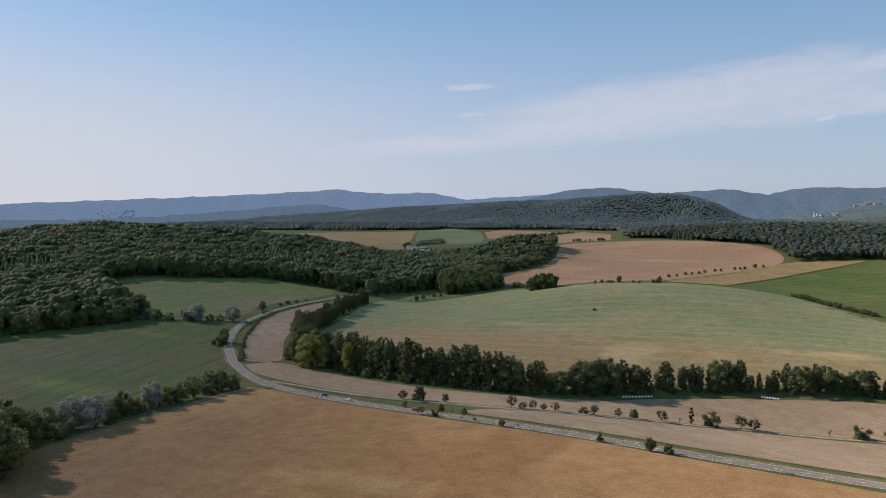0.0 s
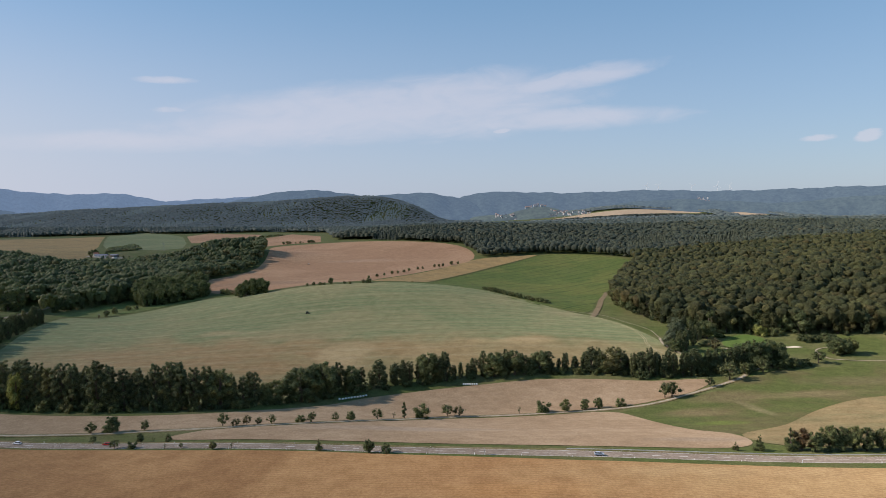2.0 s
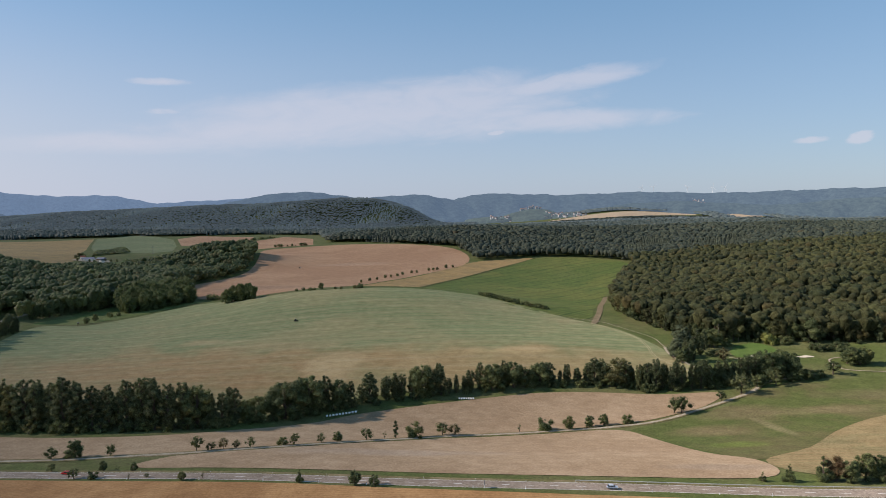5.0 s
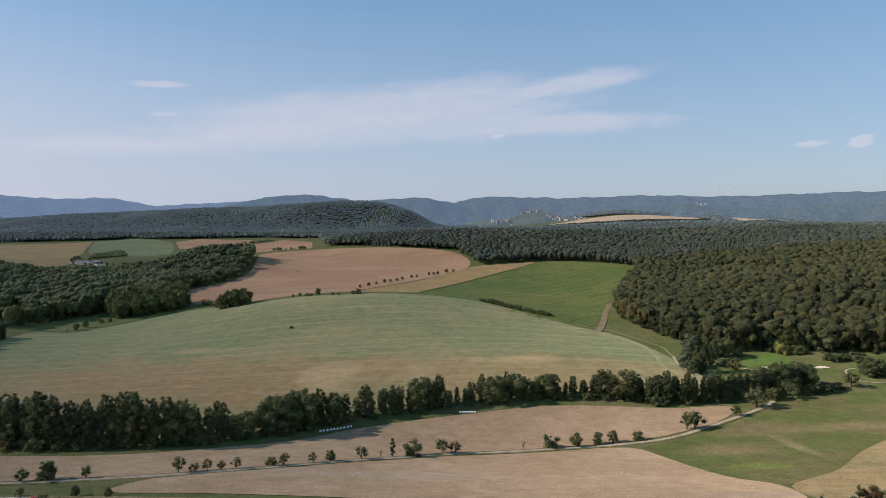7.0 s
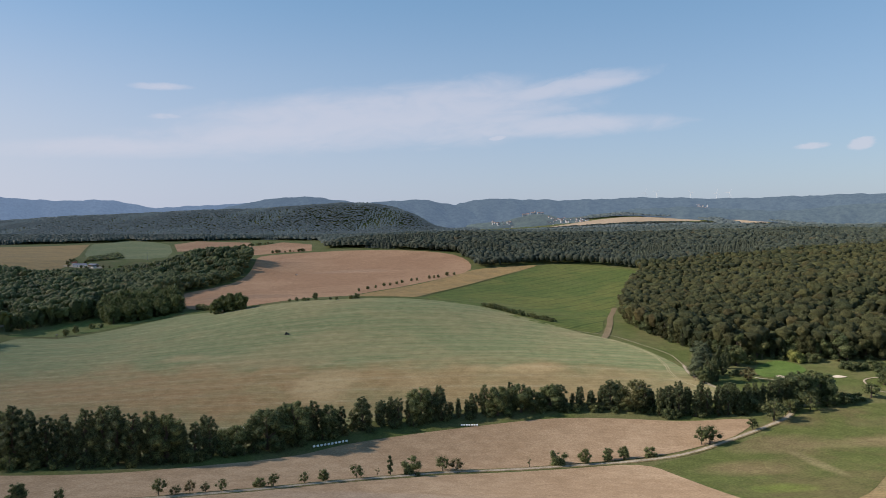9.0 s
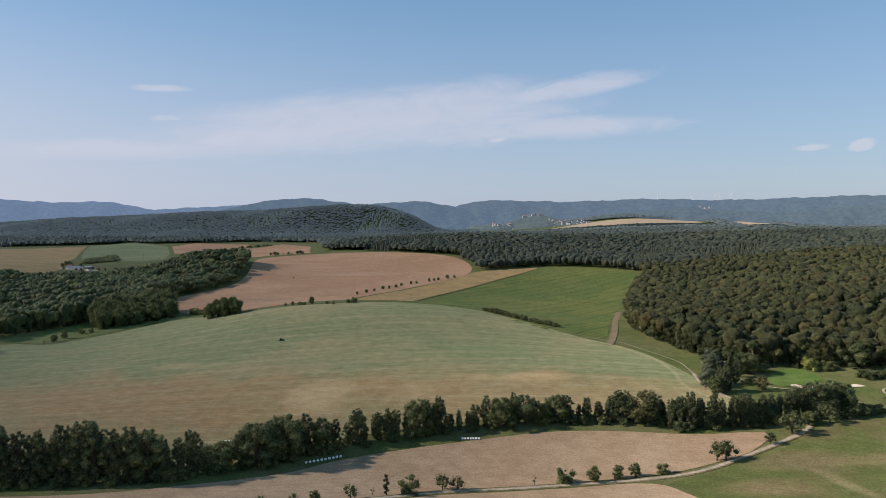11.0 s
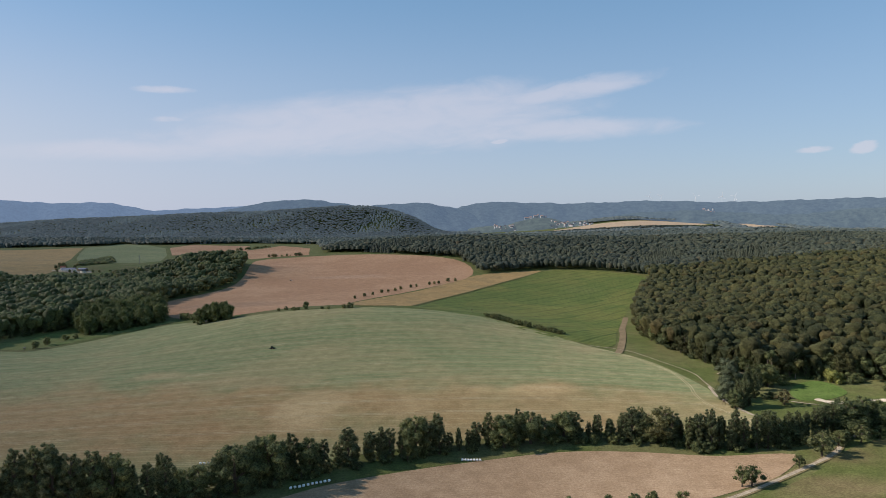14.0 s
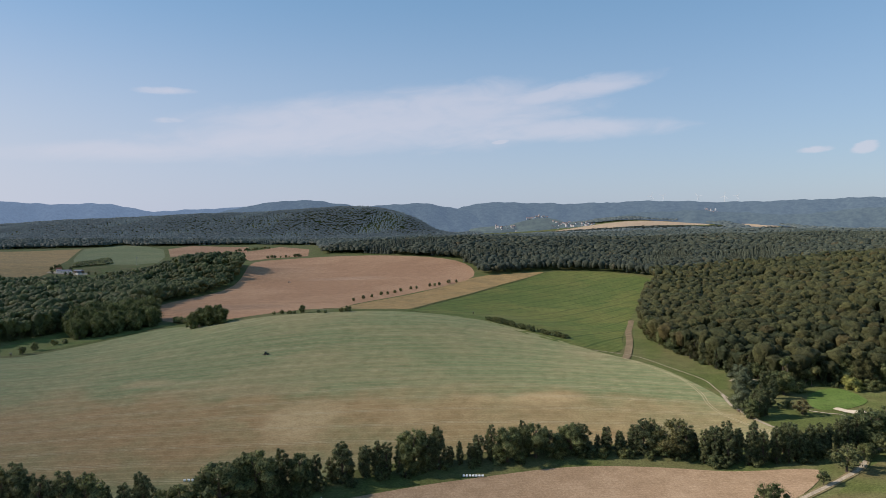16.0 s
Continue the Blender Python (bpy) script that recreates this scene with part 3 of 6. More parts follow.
FIELDS.append(PLAN * np.array([(188, 440), (182, 470), (200, 484), (240, 485), (300, 462), (420, 425), (420, 395), (300, 395), (200, 400)]))


# ---- roads and tracks ----
def ribbon(name, pts, width, material, label, category, lift=0.34, step=6, offset=0.0, spans=None, parent=None):
    line = np.array(smooth_loop(pts, step, closed=False)) * PLAN
    d = np.gradient(line, axis=0)
    d /= np.linalg.norm(d, axis=1)[:, None]
    nrm = np.stack([d[:, 1], -d[:, 0]], 1)
    verts, faces = [], []
    cuts = spans or [(0, len(line) - 1)]
    for a, b in cuts:
        base = len(verts)
        for i in range(a, b + 1):
            for s in (-0.5, 0.5):
                x, y = line[i] + nrm[i] * (offset + s * width)
                verts.append((x, y, float(land(*line[i])) + lift))
        faces += [(base + 2 * k, base + 2 * k + 1, base + 2 * k + 3, base + 2 * k + 2) for k in range(b - a)]
    ob = mesh_object(name, verts, faces, material, parent)
    ob.data.update()
    if sum(p.normal.z for p in ob.data.polygons) < 0:
        ob.data.flip_normals()
    if category:
        tagged(ob, label, category, kind="structure")
    return ob, line, nrm


ROAD = [(-399, 640), (-397, 600), (-397, 560), (-397, 528), (-395, 480), (-385, 424), (-368, 382), (-341, 343), (-304, 305.5), (-275, 281), (-246, 262.5), (-218, 251.5), (-192, 246.5),
        (-144, 236.5), (-91, 225), (-50, 217), (-20, 210.5), (10, 205), (39, 200.8), (75, 197), (104, 195), (150, 193), (220, 192.5), (330, 196), (450, 203)]
ribbon("road_shoulder", ROAD, 12.0, M_VERGE, "grassy verge of the road", "verge", lift=0.27)
road, road_line, road_n = ribbon("road", ROAD, 7.0, M_ASPHALT, "two-lane worn asphalt country road", "road", lift=0.36)
fine_line = smooth_loop(ROAD, 12, closed=False)
ribbon("centre_line", ROAD, 0.22, M_WHITE, "", "", lift=0.41, step=12, spans=[(i, i + 1) for i in range(0, len(fine_line) - 1, 3)], parent=road)
for off in (-3.2, 3.2):
    ribbon("edge_line", ROAD, 0.16, M_WHITE, "", "", lift=0.41, offset=off, parent=road)
LANE = [(-236, 262), (-226, 262), (-192, 258), (-150, 255.5), (-128, 256), (-96, 258.5), (-66, 270), (-35, 294), (-14, 306.5), (4, 314), (47, 320), (80, 323), (105, 329), (133, 345), (165, 366), (176, 376), (182, 384), (191, 391), (203, 396)]
ribbon("lane", LANE, 2.3, M_TRACK, "narrow pale farm lane", "lane", lift=0.5)
ribbon("lane_verge", LANE, 4.6, M_VERGE, "grassy verge of the farm lane", "verge", lift=0.42)
ribbon("field_margin", [(167, 1202), (121, 1125), (73, 1051), (13, 941), (-21, 859), (-41, 770)], 3.2, M_GRASS, "dark grassy margin between two crops", "field margin", lift=0.6, step=10)
ribbon("field_margin", [(-1032, 1994), (-930, 1773), (-842, 1592), (-764, 1452), (-722, 1390)], 9.0, M_GRASS, "dark hedge strip between two far fields", "field margin", lift=0.8, step=10)
ribbon("field_track", [(124, 553), (131, 572), (146, 622), (161, 680), (176, 728), (186, 760)], 7.0, M_EARTH, "bare earth track beside the wood", "track", lift=0.35)
ribbon("field_edge_path", [(108, 577), (133, 562), (147, 529), (157, 501), (156.5, 480), (156, 463)], 0.9, M_TRACK, "thin pale path at the field edge", "path", lift=0.4)
ribbon("hill_track", [(155.5, 470), (152.5, 452), (153.5, 438), (157, 424), (163, 412), (170, 400)], 2.2, M_TRACK, "pale gravel field track", "track", lift=0.45)
ribbon("wood_track", [(172, 498), (180, 505), (190, 500)], 2.0, M_TRACK, "pale track entering the wood", "track", lift=0.45)
for off in (-0.9, 0.9):
    ribbon("wheel_track", [(108, 566), (123, 554), (134.5, 532), (144, 500), (144, 470), (141, 453), (141.5, 437), (147.8, 422), (155, 408)], 0.55, M_WHEEL, "pale tractor wheel track in the crop", "track", lift=0.34, offset=off)
ribbon("golf_path", [(345, 398), (318, 399), (292, 404), (268, 409), (251.0, 414.4), (249.1, 421.2), (249.5, 429.4), (252.7, 437.2), (259.1, 441.4), (265.3, 441.6)], 1.6, M_TRACK, "pale path on the golf course", "path", lift=0.4)
ribbon("golf_path", [(190.1, 444.1), (197.0, 440.6), (203.4, 438.6), (206.2, 434.5)], 1.6, M_TRACK, "narrow path below the golf green", "path", lift=0.4)
ribbon("left_track", [(-226, 252), (-236, 232), (-238, 200), (-242, 165), (-244, 135), (-236, 95)], 2.4, M_EARTH, "brown earth track along the hedge", "track", lift=0.4)
ribbon("side_lane", [(-378, 403), (-400, 396), (-430, 380), (-452, 365)], 2.6, M_TRACK, "narrow side lane by the willows", "lane", lift=0.4)
ribbon("field_entry", [(-301, 302.5), (-288, 302), (-268, 303)], 3.2, M_TRACK, "short gravel field entry", "track", lift=0.42)


# ---- trees ----
def ico(level):
    bm = bmesh.new()
    bmesh.ops.create_icosphere(bm, subdivisions=level, radius=1.0)
    v = np.array([q.co[:] for q in bm.verts])
    f = np.array([[q.index for q in p.verts] for p in bm.faces])
    bm.free()
    return v, f


ICO1, ICO2, ICO3 = ico(1), ico(2), ico(3)


def blob(rng, centre, radii, level=ICO2, rough=0.22):
    v, f = level
    k = 1 + rng.normal(0, rough, (len(v), 1))
    return v * k * np.array(radii) + np.array(centre), f


def sprays(rng, lumps, n, size, up=0.25, single=False):
    """Leaf clumps: small bent quads on the outsides of lumps (centre, radii)."""
    cs = np.array([l[0] for l in lumps], float)
    rs = np.array([l[1] for l in lumps], float)
    w = (rs.prod(1)) ** (2 / 3)
    idx = rng.choice(len(lumps), n, p=w / w.sum())
    d = rng.normal(size=(n, 3))
    d[:, 2] += up
    d /= np.linalg.norm(d, axis=1)[:, None]
    p = cs[idx] + d * rs[idx] * rng.uniform(0.78, 1.12, (n, 1))
    nr = d + rng.normal(0, 0.38, (n, 3))
    nr /= np.linalg.norm(nr, axis=1)[:, None]
    t = np.cross(nr, rng.normal(size=(n, 3)))
    t /= np.linalg.norm(t, axis=1)[:, None]
    b = np.cross(nr, t)
    s = size * rng.uniform(0.55, 1.35, (n, 1))
    q = np.stack([p - t * s - b * s * 0.45, p + b * -s * 0.6 + t * s * 0.6, p + t * s + b * s * 0.5 - nr * s * 0.35, p + b * s * 0.8 - t * s * 0.4], 1)
    if single:
        return q[:, :3].reshape(-1, 3), np.arange(3 * n).reshape(-1, 3)
    v = q.reshape(-1, 3)
    i0 = np.arange(n)[:, None] * 4
    f = np.concatenate([i0 + [0, 1, 2], i0 + [0, 2, 3]], 0)
    return v, f


def merge(parts):
    vs, fs, k = [], [], 0
    for v, f in parts:
        vs.append(v)
        fs.append(np.asarray(f) + k)
        k += len(v)
    return np.concatenate(vs), np.concatenate(fs)


def tube(points, radii, sides=6):
    pts = np.array(points, float)
    d = np.gradient(pts, axis=0)
    v, f = [], []
    for i, (p, r) in enumerate(zip(pts, radii)):
        z = d[i] / np.linalg.norm(d[i])
        x = np.cross(z, (0.3, 0.9, 0.1))
        x /= np.linalg.norm(x)
        y = np.cross(z, x)
        for k in range(sides):
            a = 2 * math.pi * k / sides
            v.append(p + (x * math.cos(a) + y * math.sin(a)) * r)
    for i in range(len(pts) - 1):
        for k in range(sides):
            a, b = i * sides + k, i * sides + (k + 1) % sides
            f += [(a, b, b + sides), (a, b + sides, a + sides)]
    return np.array(v), np.array(f)


# kind: crown width / height, start of the crown, lumps, clumps, clump size, leaf material (all for a tree 1 m tall, scaled later)
KINDS = {
    "alder": (0.36, 0.03, 44, 1050, 0.030, M_LEAF_DARK),
    "column": (0.30, 0.08, 9, 500, 0.040, M_LEAF_DARK),
    "oak": (0.85, 0.12, 20, 520, 0.054, M_LEAF),
    "beech": (0.75, 0.10, 22, 620, 0.046, M_LEAF_BEECH),
    "copse": (1.05, 0.03, 26, 950, 0.050, M_LEAF_OAK),
    "bush": (1.30, 0.02, 8, 170, 0.11, M_LEAF),
    "apple": (1.05, 0.28, 13, 300, 0.060, M_LEAF_FRUIT),
    "sapling": (0.50, 0.25, 4, 90, 0.070, M_LEAF_FRUIT),
    "cone": (0.75, 0.05, 10, 600, 0.050, M_LEAF),
    "silver": (0.95, 0.12, 13, 900, 0.042, M_LEAF_SILVER),
    "gold": (0.55, 0.06, 26, 1400, 0.034, M_LEAF_GOLD),
    "silver2": (0.80, 0.06, 18, 900, 0.040, M_LEAF_WILLOW),
    "gold2": (1.10, 0.03, 10, 450, 0.060, M_LEAF_GOLD),
    "rust2": (0.95, 0.10, 14, 500, 0.048, M_LEAF_OLIVE),
    "rust": (0.85, 0.10, 10, 500, 0.050, M_LEAF_RUST),
}


def tree_meshes(kind, seed):
    wide, start, nl, nc, cs, mat = KINDS[kind]
    rng = np.random.default_rng(seed)
    half = wide / 2
    lumps, limbs = [], []
    top = 0.97
    for i in range(nl):
        u = (i + rng.uniform(0.2, 0.8)) / nl
        z = start + (top - start) * u
        if kind == "cone":
            prof = 1.02 - u
        elif kind in ("alder", "column", "gold"):
            prof = min(1.0, 0.70 + 0.8 * u) * math.sqrt(max(0.10, 1 - (max(0, u - 0.45) / 0.60) ** 2))
        else:
            prof = math.sqrt(max(0.05, 1 - (2 * (u - 0.42)) ** 2 * 0.72))
        a = i * 2.4 + rng.uniform(-0.5, 0.5)
        reach = half * prof * rng.uniform(0.30, 0.92)
        r = half * max(0.25, prof) * (rng.uniform(0.26, 0.50) if nl > 18 else rng.uniform(0.40, 0.62))
        c = (reach * math.cos(a), reach * math.sin(a), z)
        lumps.append((c, (r, r, min(r * rng.uniform(0.8, 1.15), max(0.06, 1.0 - z + 0.02)))))
        limbs.append(c)
    airy = kind in ("apple", "sapling", "rust2")
    core = [blob(rng, c, tuple(q * (0.42 if airy else 0.66) for q in r), ICO2, 0.2) for c, r in lumps]
    v, f = merge(core + [sprays(rng, lumps, nc * (3 if airy else 5), cs * (0.42 if airy else 0.46), single=True)])
    v[:, 2] = np.maximum(v[:, 2], 0.012)
    crown = bpy.data.meshes.new("crown")
    crown.from_pydata(v.tolist(), [], f.tolist())
    crown.materials.append(mat)
    base_r = 0.022 if kind in ("alder", "column", "gold") else 0.034
    tubes = [tube([(0, 0, -0.03), (0.004, 0.003, 0.15), (-0.006, 0.004, 0.45), (0, 0, 0.80)], [base_r * 1.3, base_r, base_r * 0.7, base_r * 0.2], 7)]
    for c in limbs[::2]:
        z0 = max(start * 0.8, c[2] - 0.22)
        tubes.append(tube([(0, 0, z0), (c[0] * 0.5, c[1] * 0.5, (z0 + c[2]) / 2 + 0.02), c], [base_r * 0.55, base_r * 0.35, base_r * 0.12], 5))
    tv, tf = merge(tubes)
    trunk = bpy.data.meshes.new("trunk")
    trunk.from_pydata(tv.tolist(), [], tf.tolist())
    trunk.materials.append(M_BARK)
    return trunk, crown


TREE_CACHE = {}
tree_rng = random.Random(11)
TREE_SPOTS = []


def tree(name, x, y, height, kind, label, group="", wide=1.0, sink=0.05):
    x, y, height = x * PLAN, y * PLAN, height * PLAN
    seed = tree_rng.randrange(6 if kind in ("alder", "oak", "apple") else 3)
    if (kind, seed) not in TREE_CACHE:
        TREE_CACHE[kind, seed] = tree_meshes(kind, seed * 17 + len(kind))
    trunk, crown = TREE_CACHE[kind, seed]
    top = new(name)
    top.empty_display_size = 0.5
    for nm, me in (("trunk", trunk), ("crown", crown)):
        new(nm, me).parent = top
    w = height * wide * tree_rng.uniform(0.9, 1.12)
    top.matrix_world = Matrix.LocRotScale((x, y, float(land(x, y)) + 0.1 - sink), Euler((0, 0, tree_rng.uniform(0, 6.28))), (w, w * tree_rng.uniform(0.9, 1.1), height))
    TREE_SPOTS.append((x, y))
    return tagged(top, label, "bush" if kind == "bush" else "tree", group)


# trees along the stream, two uneven rows
STREAM = [(-362, 560), (-345, 490), (-322, 425), (-300, 375), (-276, 340), (-262, 318), (-235, 311), (-205, 305), (-170, 303), (-130, 305), (-102, 319), (-79, 336), (-60, 356), (-28, 373), (0, 381), (28, 387), (60, 391), (95, 388), (130, 384), (165, 384)]
st = np.array(smooth_loop(STREAM, 24, closed=False))
run = np.concatenate([[0], np.cumsum(np.linalg.norm(np.diff(st, axis=0), axis=1))])
s = 0.0
tr = random.Random(5)
while s < run[-1]:
    x, y = np.interp(s, run, st[:, 0]), np.interp(s, run, st[:, 1])
    dx, dy = np.interp(s + 2, run, st[:, 0]) - x, np.interp(s + 2, run, st[:, 1]) - y
    L = math.hypot(dx, dy) or 1
    if x < -120:
        hgt = tr.uniform(20.5, 25.5) if y < 370 else tr.uniform(11, 16.5)
    elif x < -60:
        hgt = tr.uniform(16, 20.5)
    else:
        hgt = tr.choice((tr.uniform(8, 12), tr.uniform(11, 15.5), tr.uniform(14, 18)))
    if -96 < x < -87:
        hgt = tr.uniform(9.5, 13)
    off = tr.uniform(-1.5, 2.0)
    px, py = x - dy / L * off, y + dx / L * off
    tree("stream_tree", px, py, hgt, "alder" if tr.random() < 0.70 or x < -120 else "oak",
         "tall dark green alder on the stream bank", "stream trees", wide=1.12 if x < -60 else tr.uniform(0.95, 1.6))
    if tr.random() < (0.85 if x < -60 else 0.45):
        k = 9 if y < 340 and x < -60 else 6
        tree("stream_tree", px - dy / L * k, py + dx / L * k, hgt * tr.uniform(0.75, 1.0), "alder", "tall dark green alder on the stream bank", "stream trees")
    if tr.random() < (0.8 if x > -60 else 1.0):
        tree("bank_bush", px + dy / L * 3.0 + tr.uniform(-3, 3), py - dx / L * 3.0, tr.uniform(2.5, 5.0) if x > -60 else tr.uniform(3.5, 6.5), "bush", "low dark bush on the stream bank", "bank bushes")
    s += tr.uniform(5.2, 7.6) if x < -60 else tr.uniform(3.6, 7.0)
tree("stream_tree", -240, 303.5, 22, "gold", "large yellowing poplar on the stream bank", "stream trees", wide=1.35)
tree("stream_tree", -234, 306, 20, "gold", "large yellowing poplar on the stream bank", "stream trees", wide=1.1)
tree("stream_tree", -211, 301.5, 19, "gold", "slim yellowing poplar on the stream bank", "stream trees", wide=0.8)

LANE_TREES = (
    (-150.6, 256.6, 5.0, 'apple'), (-144.6, 258.1, 3.2, 'bush'), (-142.1, 257.7, 7.5, 'oak'), (-128.5, 257.8, 4.8, 'apple'), (-96.7, 261.2, 6.2, 'apple'),
    (-91.0, 261.5, 3.7, 'apple'), (-87.3, 264.2, 4.7, 'apple'), (-82.5, 265.6, 3.5, 'apple'), (-77.3, 267.0, 4.5, 'apple'), (-66.0, 274.2, 3.6, 'bush'),
    (-61.6, 275.1, 5.1, 'apple'), (-52.3, 284.2, 4.3, 'apple'), (-46.4, 289.5, 4.8, 'oak'), (-34.8, 298.2, 5.5, 'apple'), (-27.5, 304.7, 3.2, 'sapling'),
    (-22.3, 306.5, 8.6, 'column'), (-13.8, 309.8, 6.8, 'bush'), (-1.0, 315.9, 6.4, 'apple'), (4.9, 315.9, 5.8, 'apple'), (36.1, 321.6, 4.2, 'sapling'),
    (48.5, 323.1, 6.0, 'bush'), (60.5, 322.9, 6.8, 'oak'), (70.7, 325.7, 6.0, 'oak'), (78.3, 327.3, 6.0, 'oak'), (90.0, 329.3, 4.3, 'bush'),
    (117.4, 340.9, 8.7, 'apple'), (121.4, 341.2, 8.7, 'apple'), (148.0, 356.4, 5.9, 'apple'),
)
for x, y, hgt, kind in LANE_TREES:
    tree("lane_bush" if kind == "bush" else "lane_tree", x, y, hgt, kind, {"bush": "rounded green bush beside the farm lane", "column": "slim columnar tree beside the farm lane",
         "sapling": "thin young tree beside the farm lane", "oak": "small dense green tree beside the farm lane"}.get(kind, "old open-crowned fruit tree beside the farm lane"), "lane trees")
ROAD_TREES = (
    (-140.5, 241.2, 3.2, 'apple'), (-120.5, 238.0, 3.8, 'oak'), (-114.3, 236.0, 2.5, 'sapling'), (-108.5, 235.2, 3.5, 'oak'), (-127.1, 231.2, 3.7, 'apple'),
    (-120.0, 229.8, 2.7, 'bush'), (-106.0, 226.3, 2.2, 'sapling'), (-99.8, 225.8, 1.8, 'apple'), (-86.3, 221.4, 3.0, 'oak'), (-79.7, 222.1, 2.4, 'sapling'),
    (-46.2, 213.8, 4.4, 'cone'), (-28.0, 209.1, 4.7, 'oak'), (-21.7, 208.2, 3.5, 'bush'), (97.6, 203.9, 2.7, 'cone'), (105.6, 203.4, 4.9, 'cone'),
    (116.6, 204.6, 6.9, 'cone'), (120.4, 204.2, 6.2, 'rust'), (123.9, 202.4, 5.8, 'oak'), (129.6, 204.3, 7.3, 'oak'), (133.8, 203.6, 6.9, 'oak'),
    (137.6, 203.1, 7.3, 'oak'), (141.4, 202.5, 6.9, 'oak'), (146.5, 202.8, 6.5, 'oak'), (150.4, 202.0, 6.9, 'oak'),
)
for x, y, hgt, kind in ROAD_TREES:
    hgt *= 1.2 if x > 95 else 1.0
    y += 3.0 if x > 95 else (-1.2 if y > 200 and x < 0 else 0.0)
    tree("road_bush" if kind == "bush" else "road_tree", x, y, hgt, kind, {"bush": "round green bush on the road verge", "cone": "pointed dense green tree on the road verge",
         "sapling": "thin young tree on the road verge", "rust": "rust brown tree behind the guard rail"}.get(kind, "small green tree on the road verge"), "road trees")
HEDGE_TREES = (
    (-252.0, 232.9, 10.6, 'oak'), (-244.4, 233.8, 11.1, 'oak'), (-242.4, 239.8, 7.7, 'bush'), (-247.1, 209.4, 9.8, 'oak'), (-246.3, 216.9, 11.2, 'oak'),
    (-252.3, 196.7, 12.2, 'silver'), (-251.6, 190.4, 6.3, 'bush'), (-249.7, 178.1, 12.5, 'oak'), (-251.1, 183.8, 6.6, 'bush'), (-249.1, 163.8, 13.9, 'silver'),
    (-253.4, 157.9, 14.2, 'silver'), (-250.2, 170.0, 9.8, 'bush'), (-251.8, 149.3, 9.2, 'bush'), (-249.7, 138.5, 13.2, 'oak'), (-250.5, 131.4, 17.2, 'oak'),
    (-245.6, 121.2, 19.5, 'oak'), (-225.2, 112.6, 18.2, 'oak'), (-223.7, 102.7, 20.1, 'oak'), (-263.9, 147.9, 9.3, 'oak'), (-267.5, 123.9, 19.4, 'oak'),
)
BEND_TREES = (
    (-339.6, 337.9, 10.5, 'oak'), (-335.0, 329.6, 7.9, 'bush'), (-389.4, 400.4, 13.2, 'silver'), (-411.4, 383.7, 14.0, 'silver'), (-421.7, 379.7, 10.3, 'silver'),
    (-431.9, 373.3, 6.5, 'bush'), (-439.9, 369.0, 9.3, 'oak'), (-448.4, 364.0, 6.5, 'bush'), (-404.5, 390.4, 5.6, 'bush'), (-397.7, 394.8, 5.6, 'bush'),
    (-415.1, 379.9, 5.6, 'bush'), (-459.7, 355.4, 8.3, 'oak'), (-398.8, 449.0, 9.2, 'oak'), (-403.7, 480.6, 3.2, 'bush'), (-404.8, 493.1, 3.8, 'bush'),
    (-404.0, 505.3, 3.3, 'bush'), (-403.8, 520.6, 2.8, 'bush'),
)
CORNER_TREES = ((-236, 98, 24, 'oak'), (-246, 108, 26, 'oak'), (-230, 106, 24, 'oak'), (-258, 116, 26, 'oak'), (-262, 132, 20, 'oak'), (-256, 141, 13, 'oak'), (-260, 152, 11, 'oak'),
                (-222, 92, 19, 'oak'), (-240, 88, 20, 'oak'), (-252, 98, 21, 'oak'), (-249, 205, 8, 'bush'), (-247, 228, 7, 'bush'), (-255, 176, 8, 'bush'), (-254, 186, 7, 'bush'), (-248, 200, 6, 'bush'))
BANK_LINE = [(-382, 442), (-372, 412), (-344, 366), (-310, 322), (-288, 296)]
for k in range(38):
    q = k / 37 * (len(BANK_LINE) - 1)
    x, y = np.interp(q, range(len(BANK_LINE)), [p[0] for p in BANK_LINE]), np.interp(q, range(len(BANK_LINE)), [p[1] for p in BANK_LINE])
    tree("bank_bush", float(x) + tr.uniform(-0.8, 0.8), float(y), tr.uniform(1.8, 3.0), "bush", "low dark bush on the bank inside the road bend", "road bank bushes")
for x, y, hgt, kind in HEDGE_TREES + BEND_TREES + CORNER_TREES:
    tree("hedge_bush" if kind == "bush" else ("willow" if kind == "silver" else "hedge_tree"), x, y, hgt, kind,
         {"bush": "dark green hedge bush", "silver": "silvery grey willow in the hedge"}.get(kind, "dark broad-leaved tree in the hedge"), "hedge trees")
TRACK_TREES = (
    (-107.7, 885.8, 6.1, 'oak'), (-99.0, 911.0, 7.0, 'oak'), (-90.5, 928.5, 6.4, 'oak'), (-81.4, 953.5, 7.4, 'oak'), (-73.8, 961.7, 6.6, 'oak'),
    (-65.9, 978.8, 6.7, 'oak'), (-59.1, 992.9, 7.7, 'oak'), (-46.5, 1016.2, 7.0, 'oak'), (-39.0, 1024.0, 7.0, 'oak'), (-21.0, 1047.2, 8.1, 'oak'),
    (-13.9, 1053.3, 7.2, 'oak'), (-7.6, 1060.9, 7.3, 'oak'), (6.2, 1082.1, 9.3, 'oak'), (17.5, 1089.5, 7.5, 'oak'),
)
for x, y, hgt, kind in TRACK_TREES:
    tree("track_tree", x, y, hgt * 0.68, "oak", "small round tree in a row along the field edge", "field edge trees", wide=1.1)
